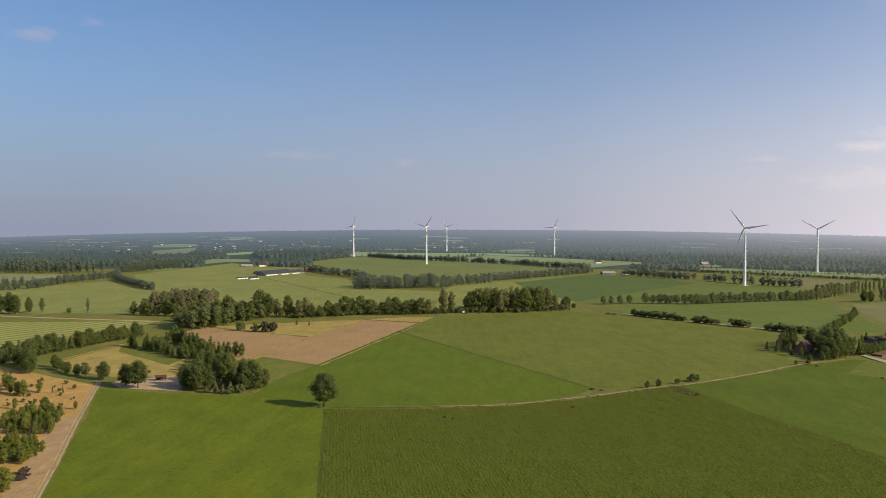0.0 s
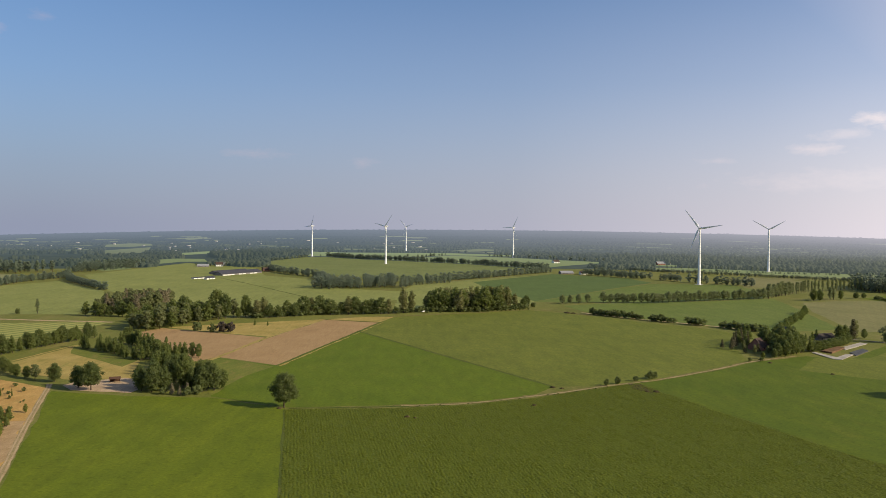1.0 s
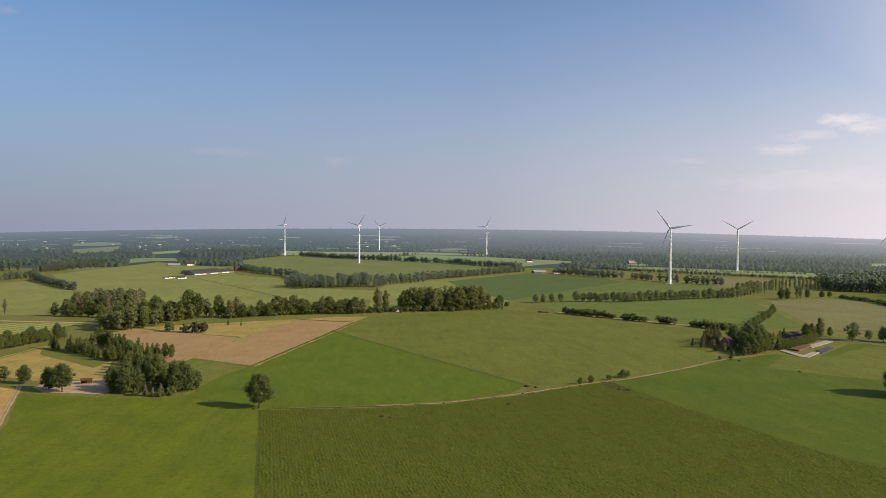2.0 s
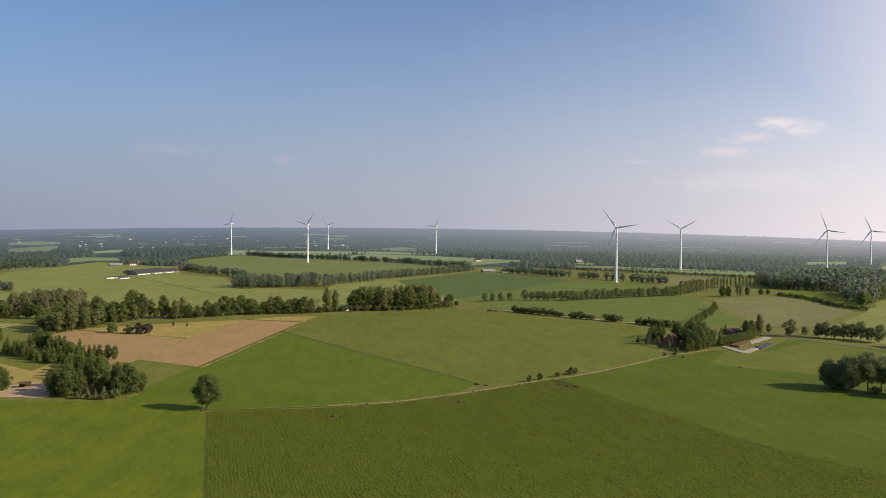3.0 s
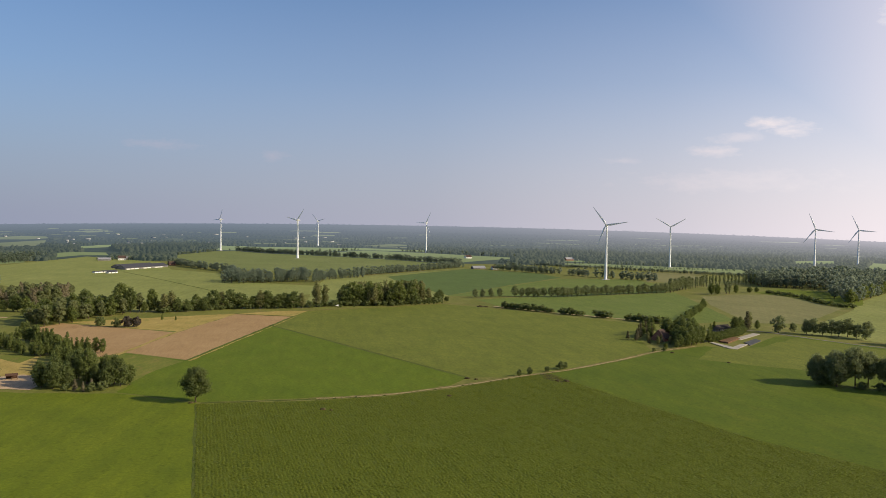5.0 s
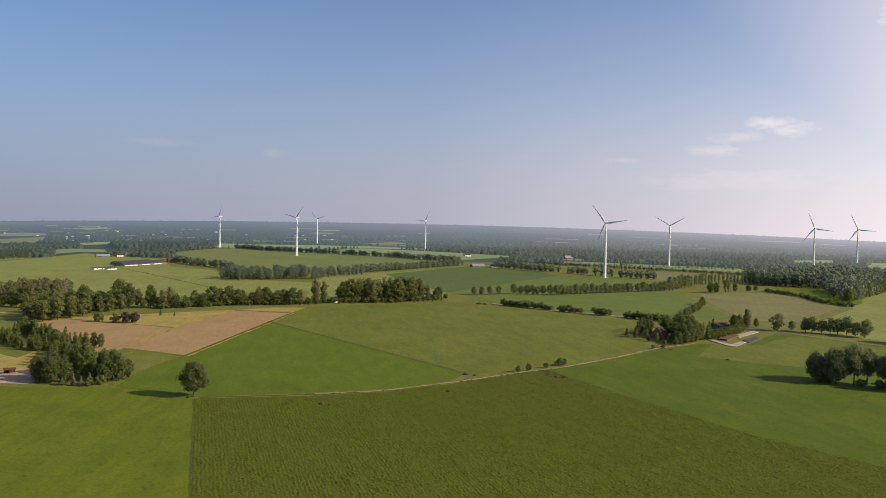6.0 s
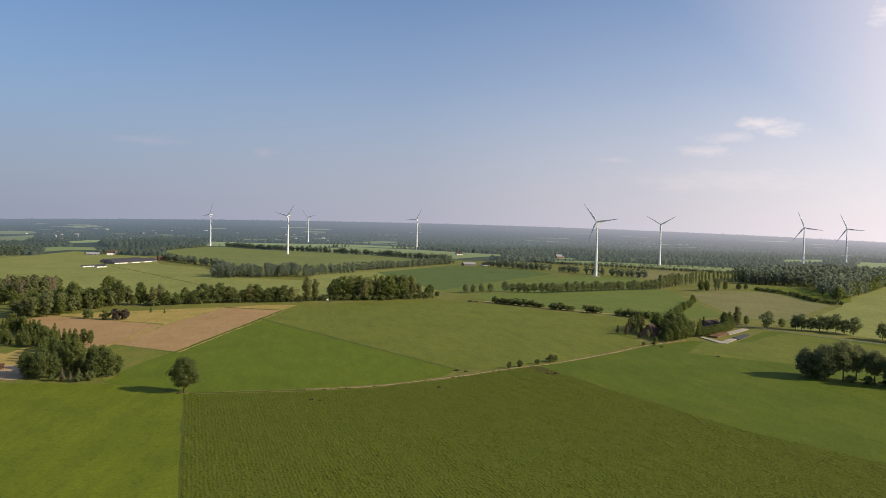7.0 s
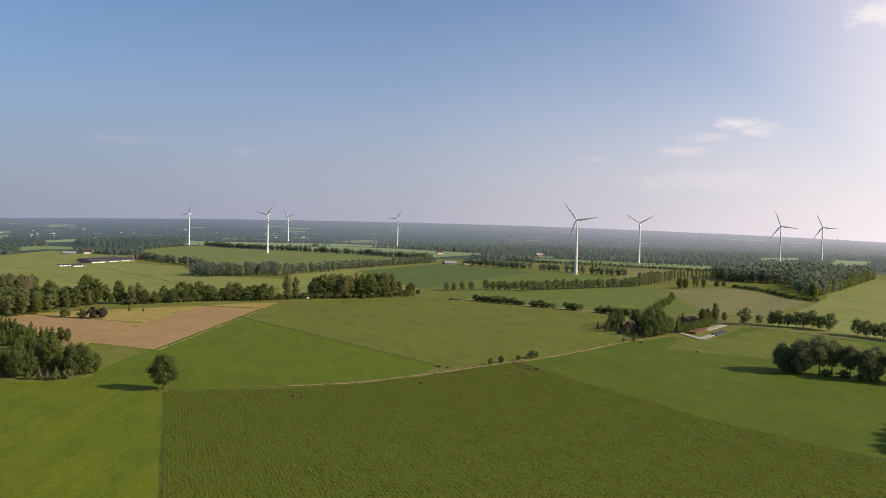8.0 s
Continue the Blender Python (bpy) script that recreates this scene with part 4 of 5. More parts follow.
single_trees(along(["young", "young", "young", "green"], [(-225, 640), (-200, 604), (-172, 572), (-158, 525), (-148, 492)], 3.2, 11, 5, 0.25, 0.9), "young pointed tree in a shelter belt", "young_tree", "shelter belt by the dry plot")
single_trees([("green", -148, 560, 11, 0.8), ("green", -143, 558, 10.5, 0.75), ("young", -155, 566, 11, 1.2), ("young", -160, 572, 10, 1.0)], "young bushy tree at the edge of ploughed soil", "young_tree", "shelter belt by the dry plot")
single_trees(along(["young", "green", "broad"], [(-300, 524), (-288, 570), (-272, 625), (-256, 658)], 2.9, 11.5, 4, 0.28, 0.95), "green tree in a shelter belt", "tree", "shelter belt by the mown field")
single_trees(filling(["fargreen", "pale", "pale", "fargreen"], [(-236, 690), (-220, 692), (-202, 745), (-178, 788), (-190, 822), (-236, 822), (-256, 785), (-250, 735)], 10.5, 17), "leafy tree in a mixed wood", "wood_tree", "mixed wood")
single_trees([("green", -188, 800, 30, 0.9), ("green", -160, 808, 24, 0.75), ("broad", -215, 780, 24, 0.9), ("pale", -205, 752, 15, 1.0), ("pale", -240, 706, 16, 1.0), ("broad", -178, 796, 25, 0.75), ("pale", -172, 808, 20, 0.8), ("green", -166, 802, 11, 0.9), ("green", -154, 808, 12, 0.8)], "tall leafy tree over a mixed wood", "wood_tree", "mixed wood")
single_trees(filling(["rust", "rust", "pale"], [(-328, 845), (-278, 845), (-262, 895), (-278, 950), (-325, 935)], 8.5, 19), "tree with dry rusty leaves", "wood_tree", "rusty wood")
single_trees(along(["farbroad", "fargreen"], [(-326, 816), (-300, 812), (-276, 806)], 6.5, 14, 3), "dark tree before the rusty wood", "tree", "rusty wood")
single_trees([("broad", -470, 816, 21, 0.9), ("broad", -462, 822, 22, 0.9), ("broad", -453, 818, 20, 0.8), ("broad", -444, 828, 17, 0.7), ("poplar", -434, 836, 16, 1.2), ("broad", -478, 826, 22, 0.9), ("poplar", -384, 836, 16, 0.8), ("bush", -402, 831, 6, 0.8)],
             "loose tall tree at the pasture's edge", "tree", "pasture trees")
HEDGE_A = [(-150, 800), (-120, 815), (-83, 834), (-45, 838), (-10, 846)]
single_trees(along(["farbroad", "fargreen", "farbroad", "olive"], HEDGE_A, 7.5, 17, 4, 0.32, 1.2), "leafy tree in a field hedge", "hedge_tree", "hedge trees")
joined_trees("hedge_undergrowth", "dense green shrubs under the hedge trees", "shrubs", along(["farbush"], HEDGE_A + [(30, 862), (90, 868), (150, 905)], 3.5, 5.5, 3.0, 0.3, 1.2))
single_trees([("olive", 4, 852, 27, 1.0), ("olive", 13, 856, 24, 0.9)], "tall olive green tree in the hedge", "hedge_tree", "hedge trees")
single_trees(filling(["olive", "farbroad", "olive", "fargreen"], [(28, 866), (60, 862), (95, 868), (140, 905), (135, 935), (60, 915), (28, 890)], 8.5, 22, 0.28, 1.0), "tall olive green tree in a dense wood", "wood_tree", "olive wood")
single_trees([("broad", 146, 903, 12, 1.0), ("broad", 152, 918, 14, 1.0), ("bush", 160, 915, 6, 1.0)], "broad tree at the wood's end", "tree", "olive wood")
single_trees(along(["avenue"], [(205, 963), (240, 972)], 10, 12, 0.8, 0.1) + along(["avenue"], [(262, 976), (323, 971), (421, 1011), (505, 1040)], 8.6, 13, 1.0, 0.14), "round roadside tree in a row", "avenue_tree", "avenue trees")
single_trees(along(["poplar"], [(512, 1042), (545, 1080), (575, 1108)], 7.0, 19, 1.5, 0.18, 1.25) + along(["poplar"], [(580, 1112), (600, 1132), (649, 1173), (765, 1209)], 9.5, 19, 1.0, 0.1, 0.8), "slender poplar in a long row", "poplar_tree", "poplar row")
single_trees([("broad", 560, 1012, 16, 0.9), ("broad", 572, 1018, 15, 0.9), ("poplar", 590, 1024, 19, 1.1), ("poplar", 598, 1030, 18, 1.2), ("green", 612, 1036, 13, 1.0), ("broad", 640, 1046, 9, 1.3), ("broad", 655, 1052, 8, 1.3)], "loose tree beside the tan field", "tree", "trees by the tan field")
SHRUBS = along(["farbush"], [(214, 842), (236, 815)], 4.2, 6.5, 1.0, 0.2, 1.3) + along(["farbush"], [(242, 806), (254, 794)], 4.2, 6, 1.0, 0.2, 1.3) + along(["farbush"], [(262, 782), (277, 766)], 4.2, 6.5, 1.0, 0.2, 1.3) \
    + along(["farbush"], [(290, 752), (303, 742)], 4.0, 8, 1.0, 0.15, 1.2) + along(["farbush"], [(313, 728), (335, 700)], 4.0, 6, 1.0, 0.2, 1.4)
single_trees(SHRUBS, "dark round hedge shrub by a ditch", "shrub", "hedge shrubs", "shrub")
single_trees(along(["farbroad", "fargreen"], [(338, 672), (372, 720), (415, 782), (466, 858)], 7.5, 8.5, 2.0, 0.25), "small tree in the hedge behind the farmhouse", "hedge_tree", "farmhouse hedge")
HOUSE_T = "trees round the farmhouse"
single_trees([("brown", 266, 600, 10, 0.95), ("brown", 271, 608, 12, 0.9), ("brown", 276, 616, 13, 0.85), ("young", 281, 622, 14, 0.9), ("brown", 286, 628, 14, 0.85), ("young", 292, 634, 15, 0.9), ("olive", 272, 592, 8, 0.9), ("brown", 262, 592, 7, 1.0),
              ("young", 298, 640, 14, 1.0), ("olive", 268, 582, 6, 1.1), ("brown", 266, 576, 6, 1.1), ("olive", 272, 573, 7, 1.2), ("brown", 277, 578, 8, 1.1), ("olive", 282, 572, 7, 1.2), ("brown", 258, 600, 8, 1.0), ("young", 280, 606, 12, 1.0), ("brown", 284, 612, 13, 0.9)], "dark brownish pointed tree beside the farmhouse", "garden_tree", HOUSE_T)
single_trees([("broad", 279, 556, 7, 1.0), ("broad", 284, 560, 10, 0.95), ("broad", 291, 563, 12, 0.95), ("broad", 298, 568, 14, 0.9), ("broad", 305, 573, 14, 0.9), ("broad", 311, 578, 13, 0.85), ("green", 294, 573, 15, 0.85), ("broad", 302, 580, 17, 0.9),
              ("broad", 309, 587, 17, 0.9), ("broad", 296, 588, 14, 0.9), ("broad", 305, 598, 18, 0.9), ("broad", 314, 597, 16, 0.9), ("green", 322, 604, 14, 0.8), ("broad", 312, 610, 17, 0.85), ("broad", 322, 618, 15, 0.9), ("broad", 330, 628, 14, 0.9), ("broad", 287, 571, 9, 1.0), ("broad", 290, 578, 11, 1.0), ("broad", 294, 600, 15, 1.0), ("broad", 299, 612, 16, 1.0), ("broad", 304, 622, 15, 1.0), ("green", 318, 590, 13, 0.95)],
             "leafy tree sheltering the farmhouse", "garden_tree", HOUSE_T)
single_trees([("young", 320, 581, 13, 0.9), ("young", 323, 585, 11, 0.9), ("youngbush", 268, 551, 5, 0.9), ("bush", 262, 541, 3, 1.0)], "small dense garden tree by the farm track", "garden_tree", HOUSE_T)
single_trees([("broad", 378, 640, 14, 0.85), ("broad", 386, 645, 13, 0.8), ("brown", 396, 650, 19, 0.9), ("olive", 400, 653, 16, 0.9), ("young", 354, 640, 9, 0.9), ("young", 362, 648, 10, 0.9), ("green", 410, 656, 9, 0.9), ("young", 345, 634, 8, 0.8)],
             "garden tree beside the low barn", "garden_tree", HOUSE_T)
single_trees(along(["green", "broad"], [(324, 585), (344, 597), (362, 612), (380, 629)], 2.9, 7.2, 1.2, 0.22, 1.2), "leafy round garden shrub beside the silage slab", "shrub", HOUSE_T, "shrub")
for k, x, y, h in (("grove", 303, 420, 18), ("grove", 309, 410, 21), ("grove", 315, 420, 20), ("grovehigh", 319, 407, 24), ("grovehigh", 327, 406, 22), ("grovehigh", 333, 398, 20), ("grove", 336, 387, 19),
                   ("grove", 344, 390, 20), ("grovehigh", 350, 380, 21), ("grove", 358, 374, 21), ("grove", 366, 366, 20)):
    tree(k, x, y, h, "tall oak in a small grove on the meadow", "oak_tree", group="oak grove", wide=0.9)
joined_trees("grove_undergrowth", "low dark shrubs under the oak grove", "shrubs", along(["bush"], [(302, 418), (330, 396), (362, 364)], 6, 3.2, 4.0, 0.45, 1.5))
single_trees([("oak", 312, 292, 17, 0.9), ("oak", 303, 283, 19, 1.0), ("oak", 297, 274, 20, 1.0), ("oak", 291, 266, 22, 1.0), ("oak", 285, 259, 22, 1.0), ("oak", 279, 251, 23, 1.0), ("oak", 274, 243, 23, 1.0), ("oak", 270, 234, 22, 1.0), ("oak", 268, 224, 22, 1.0), ("oak", 264, 215, 22, 1.0), ("oak", 322, 300, 17, 1.0)], "tall oak at the meadow's far edge", "oak_tree", "meadow edge oaks")
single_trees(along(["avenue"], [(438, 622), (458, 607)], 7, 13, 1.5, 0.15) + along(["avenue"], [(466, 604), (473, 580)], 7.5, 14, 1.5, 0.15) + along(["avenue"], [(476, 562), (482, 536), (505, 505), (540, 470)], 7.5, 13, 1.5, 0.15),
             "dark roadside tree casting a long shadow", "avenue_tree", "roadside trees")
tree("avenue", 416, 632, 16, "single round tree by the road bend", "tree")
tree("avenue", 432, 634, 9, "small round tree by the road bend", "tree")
single_trees([("bush", 126, 457, 4.0, 0.8), ("bush", 134, 462, 4.2, 0.8), ("bush", 148, 470, 3.4, 0.9), ("bush", 159, 476, 5.2, 0.9), ("bush", 163, 479, 4.0, 0.9), ("bush", 253, 540, 3.0, 0.8)], "small green bush beside the dirt track", "bush", "track bushes", "bush")
single_trees([("bush", -181, 698, 8.5, 0.9), ("bush", -166, 692, 7.5, 0.9), ("young", -137, 737, 7, 0.8), ("young", -125, 737, 5, 0.8)], "dark bush standing in dry grass", "bush", "field bushes", "bush")
single_trees([("copperbush", -157, 691, 9.5, 0.9), ("copperbush", -150, 693, 9.0, 0.9)], "dark copper-leaved bush standing in dry grass", "bush", "field bushes", "bush")

joined_trees("track_tufts", "low dark weeds along the dirt track", "weeds", along(["farbush"], [(5, 403.5), (40, 409.5), (73, 424.5), (94, 434.5), (126, 453.5), (160, 469.5), (210, 502.5), (253, 535.5)], 2.6, 0.42, 1.0, 0.5, 2.0, 0.5) + along(["farbush"], [(30, 850), (90, 862), (150, 890)], 6, 2.2, 1.5, 0.4, 1.2, 0.3))
joined_trees("heath_tufts", "low scrubby bushes on dry heath", "scrub", filling(["farbush"], [(-290, 500), (-210, 452), (-183, 380), (-240, 380), (-300, 440)], 11, 1.8, 0.5))

# ---- heath with young trees ----
single_trees([("youngbright", -229, 424, 9, 1.2), ("green", -234, 428, 8, 1.0), ("youngbright", -226, 435, 7.5, 0.9), ("young", -217, 432, 5, 0.4), ("young", -211, 432, 5.5, 0.4), ("green", -199, 389, 8, 1.0), ("youngbright", -195, 386, 6, 1.0),
              ("youngbright", -186, 395, 4.5, 1.1), ("youngbright", -253, 449, 9, 1.2), ("green", -246, 440, 9, 1.0), ("youngbright", -240, 431, 7, 1.1), ("youngbright", -205, 400, 4, 1.0), ("young", -213, 405, 4, 0.8), ("green", -262, 452, 8, 1.0), ("youngbright", -217, 394, 6, 1.0)],
             "young green tree on dry heath", "young_tree", "heath trees")
single_trees(filling(["youngbright", "young", "youngbright"], [(-210, 386), (-206, 362), (-193, 345), (-172, 344), (-178, 364), (-188, 384)], 3.9, 5.8, 0.28, 1.15), "young green tree in a nursery block", "young_tree", "nursery trees")
single_trees(filling(["youngbright", "young", "youngbright"], [(-184, 302), (-162, 302), (-164, 320), (-173, 333), (-190, 326)], 3.7, 5.4, 0.28, 1.15), "young green tree in a nursery block", "young_tree", "nursery trees")
single_trees([("youngbush", -153, 271, 9, 1.15), ("copperbush", -153, 284, 3.5, 1.2), ("copperbush", -156, 291, 2.8, 1.2)], "round bright bush by the sand track", "bush", "nursery trees", "bush")

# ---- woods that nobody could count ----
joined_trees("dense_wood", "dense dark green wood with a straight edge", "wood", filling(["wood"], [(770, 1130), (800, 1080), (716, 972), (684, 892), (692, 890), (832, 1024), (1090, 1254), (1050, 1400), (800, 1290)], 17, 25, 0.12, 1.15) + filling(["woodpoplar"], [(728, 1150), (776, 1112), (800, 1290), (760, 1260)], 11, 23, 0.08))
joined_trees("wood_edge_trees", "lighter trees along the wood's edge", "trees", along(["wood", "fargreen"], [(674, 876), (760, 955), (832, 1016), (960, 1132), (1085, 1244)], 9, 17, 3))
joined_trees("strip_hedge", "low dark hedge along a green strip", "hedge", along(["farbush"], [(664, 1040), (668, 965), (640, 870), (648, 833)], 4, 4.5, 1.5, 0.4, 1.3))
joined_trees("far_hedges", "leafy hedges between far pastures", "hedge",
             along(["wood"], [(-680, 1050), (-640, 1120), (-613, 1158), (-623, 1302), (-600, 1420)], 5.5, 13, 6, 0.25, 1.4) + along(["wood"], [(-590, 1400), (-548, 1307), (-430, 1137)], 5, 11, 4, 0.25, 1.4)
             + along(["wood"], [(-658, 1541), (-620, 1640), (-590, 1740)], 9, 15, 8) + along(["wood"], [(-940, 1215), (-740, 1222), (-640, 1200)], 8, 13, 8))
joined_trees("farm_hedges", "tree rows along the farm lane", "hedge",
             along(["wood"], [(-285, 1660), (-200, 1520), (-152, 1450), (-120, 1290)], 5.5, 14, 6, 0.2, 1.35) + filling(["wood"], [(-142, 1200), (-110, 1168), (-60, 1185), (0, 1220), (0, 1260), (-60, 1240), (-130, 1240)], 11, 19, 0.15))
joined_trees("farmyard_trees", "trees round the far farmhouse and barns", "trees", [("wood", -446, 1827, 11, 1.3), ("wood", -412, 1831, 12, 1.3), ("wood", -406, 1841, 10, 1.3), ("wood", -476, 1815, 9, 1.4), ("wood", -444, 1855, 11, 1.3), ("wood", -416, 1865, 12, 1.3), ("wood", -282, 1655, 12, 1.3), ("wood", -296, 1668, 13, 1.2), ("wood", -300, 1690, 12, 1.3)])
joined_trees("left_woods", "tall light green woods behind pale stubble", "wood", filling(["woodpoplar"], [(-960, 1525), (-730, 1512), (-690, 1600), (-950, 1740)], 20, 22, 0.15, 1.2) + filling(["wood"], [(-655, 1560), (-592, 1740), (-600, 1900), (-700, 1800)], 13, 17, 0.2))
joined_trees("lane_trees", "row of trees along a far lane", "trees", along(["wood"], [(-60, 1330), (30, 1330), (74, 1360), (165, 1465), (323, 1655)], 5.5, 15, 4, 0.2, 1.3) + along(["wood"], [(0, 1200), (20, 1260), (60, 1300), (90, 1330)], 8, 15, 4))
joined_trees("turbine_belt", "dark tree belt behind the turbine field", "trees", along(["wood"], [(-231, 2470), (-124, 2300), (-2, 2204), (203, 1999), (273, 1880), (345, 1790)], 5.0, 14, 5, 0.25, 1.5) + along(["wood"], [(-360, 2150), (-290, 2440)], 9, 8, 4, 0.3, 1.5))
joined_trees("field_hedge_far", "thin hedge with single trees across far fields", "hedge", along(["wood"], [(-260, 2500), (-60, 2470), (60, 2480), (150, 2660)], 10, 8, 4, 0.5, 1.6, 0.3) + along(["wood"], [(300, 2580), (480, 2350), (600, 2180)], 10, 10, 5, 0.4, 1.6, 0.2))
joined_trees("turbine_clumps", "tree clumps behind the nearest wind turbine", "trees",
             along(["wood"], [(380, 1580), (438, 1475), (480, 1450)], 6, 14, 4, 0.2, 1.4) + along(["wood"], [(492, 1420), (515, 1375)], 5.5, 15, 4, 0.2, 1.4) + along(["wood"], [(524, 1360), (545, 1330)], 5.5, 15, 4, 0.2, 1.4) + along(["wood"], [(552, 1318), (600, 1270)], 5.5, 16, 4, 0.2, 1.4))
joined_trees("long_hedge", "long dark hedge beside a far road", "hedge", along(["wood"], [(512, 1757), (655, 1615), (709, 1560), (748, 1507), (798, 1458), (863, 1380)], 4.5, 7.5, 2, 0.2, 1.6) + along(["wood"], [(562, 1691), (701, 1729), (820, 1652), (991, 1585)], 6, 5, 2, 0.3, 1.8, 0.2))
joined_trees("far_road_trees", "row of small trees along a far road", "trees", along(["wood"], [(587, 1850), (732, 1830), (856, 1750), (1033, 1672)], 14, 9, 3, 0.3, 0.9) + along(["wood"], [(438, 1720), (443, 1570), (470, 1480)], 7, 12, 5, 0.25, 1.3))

# ---- the distance ----
BOUNDS = [(min(p[0] for p in o), max(p[0] for p in o), min(p[1] for p in o), max(p[1] for p in o), o) for o in OUTLINES]


def clear_of_fields(x, y):
    """Woods keep off the fields and a little way back from their near edges."""
    for x0, x1, y0, y1, o in BOUNDS:
        if max(x, x * 1.1) < x0 or min(x, x * 1.1) > x1 or y * 1.1 < y0 or y > y1:
            continue
        if any(inside((x * k, y * k), o) for k in (1.0, 1.05, 1.1)):
            return False
    return True


def spread(count, near, far, left, right, seed, keep, sizes):
    """Places of distant crowns, thinned to woods and belts by a slow noise."""
    g = np.random.default_rng(seed)
    out = []
    for _ in range(count):
        a = radians(g.uniform(left, right))
        d = 1.0 / g.uniform(1.0 / far, 1.0 / near)
        x, y = d * math.sin(a), d * math.cos(a)
        if noise.noise((x / 420.0, y / 520.0, seed)) + 0.4 * noise.noise((x / 110.0, y / 110.0, seed + 3.0)) < keep(math.degrees(a), d):
            continue
        if not clear_of_fields(x, y):
            continue
        w = g.uniform(*sizes)
        out.append((x, y, ground_height(x, y), w, w * g.uniform(0.65, 1.15)))
    return out


def backdrop_land():
    verts, faces, n = [], [], 72
    radii = [1850, 2150, 2500] + [2900 + 90 * k for k in range(23)]
    for r in radii:
        for k in range(n + 1):
            a = radians(-50 + 110 * k / n)
            verts.append((r * math.sin(a), r * math.cos(a), ground_height(r * math.sin(a), r * math.cos(a)) + (0.6 if r > 2950 else 0.04)))
    for i in range(len(radii) - 1):
        for k in range(n):
            a = i * (n + 1) + k
            faces.append((a + 1, a, a + n + 1, a + n + 2))
    # dark woodland ground; haze is emitted by both of its materials
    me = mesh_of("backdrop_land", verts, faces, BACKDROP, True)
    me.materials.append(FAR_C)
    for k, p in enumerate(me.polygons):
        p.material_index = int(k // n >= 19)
    tagged(new("backdrop_land", me), "far woodland ground before the skyline, glowing with painted haze", "backdrop", kind="structure")


def skyline(count, near, far, seed, keep):
    g = np.random.default_rng(seed)
    out = []
    for _ in range(count):
        a, d = g.uniform(-48, 58), g.uniform(near, far)
        r = radians(a)
        x, y = d * math.sin(r), d * math.cos(r)
        if noise.noise((a * 0.16, d / 95.0, seed)) + 0.6 * noise.noise((a * 0.55, d / 60.0, seed + 5.0)) < keep(a, d):
            continue
        if not clear_of_fields(x, y):
            continue
        s = max(0.25, 1.0 - (d - 2900) / 2500.0)
        w = g.uniform(9, 19)
        lift = 0.75 + 0.6 * noise.noise((a * 0.9, d / 130.0, seed + 9.0))
        out.append((x, y, ground_height(x, y), w, g.uniform(8, 13) * s * lift * (1.0 if d < 4300 else 0.75)))
    return out


backdrop_land()
def clump(poly, count, seed, sizes):
    g = np.random.default_rng(seed)
    xs, ys = [p[0] for p in poly], [p[1] for p in poly]
    out = []
    for _ in range(count):
        x, y = g.uniform(min(xs), max(xs)), g.uniform(min(ys), max(ys))
        if inside((x, y), poly):
            w = g.uniform(*sizes)
            out.append((x, y, ground_height(x, y), w, w * g.uniform(0.9, 1.5)))
    return out


LEFT_WOOD = clump([(-540, 2270), (-400, 2350), (-305, 2480), (-330, 2850), (-500, 2850), (-620, 2500)], 1500, 31, (9, 15))
RIGHT_WOOD = clump([(620, 2080), (960, 1940), (1180, 1760), (1300, 1900), (900, 2400), (640, 2400)], 2200, 32, (9, 15))
# the crowns glow with the painted haze of their materials
tufts("distant_woods", "distant woods and tree belts between fields, glowing with painted haze", "woods", spread(12500, 1850, 2950, -48, 6, 5, lambda a, d: -0.06 - (d - 1900) / 9000, (8, 14)) + spread(16000, 1900, 2950, 6, 58, 6, lambda a, d: -0.16 - (d - 1900) / 5000, (8, 14)) + LEFT_WOOD + RIGHT_WOOD, FAR_A, 1)
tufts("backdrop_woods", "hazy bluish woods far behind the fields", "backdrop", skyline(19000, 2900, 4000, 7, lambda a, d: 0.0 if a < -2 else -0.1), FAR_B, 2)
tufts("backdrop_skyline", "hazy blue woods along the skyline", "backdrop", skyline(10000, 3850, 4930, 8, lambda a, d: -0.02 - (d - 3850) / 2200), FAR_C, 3)

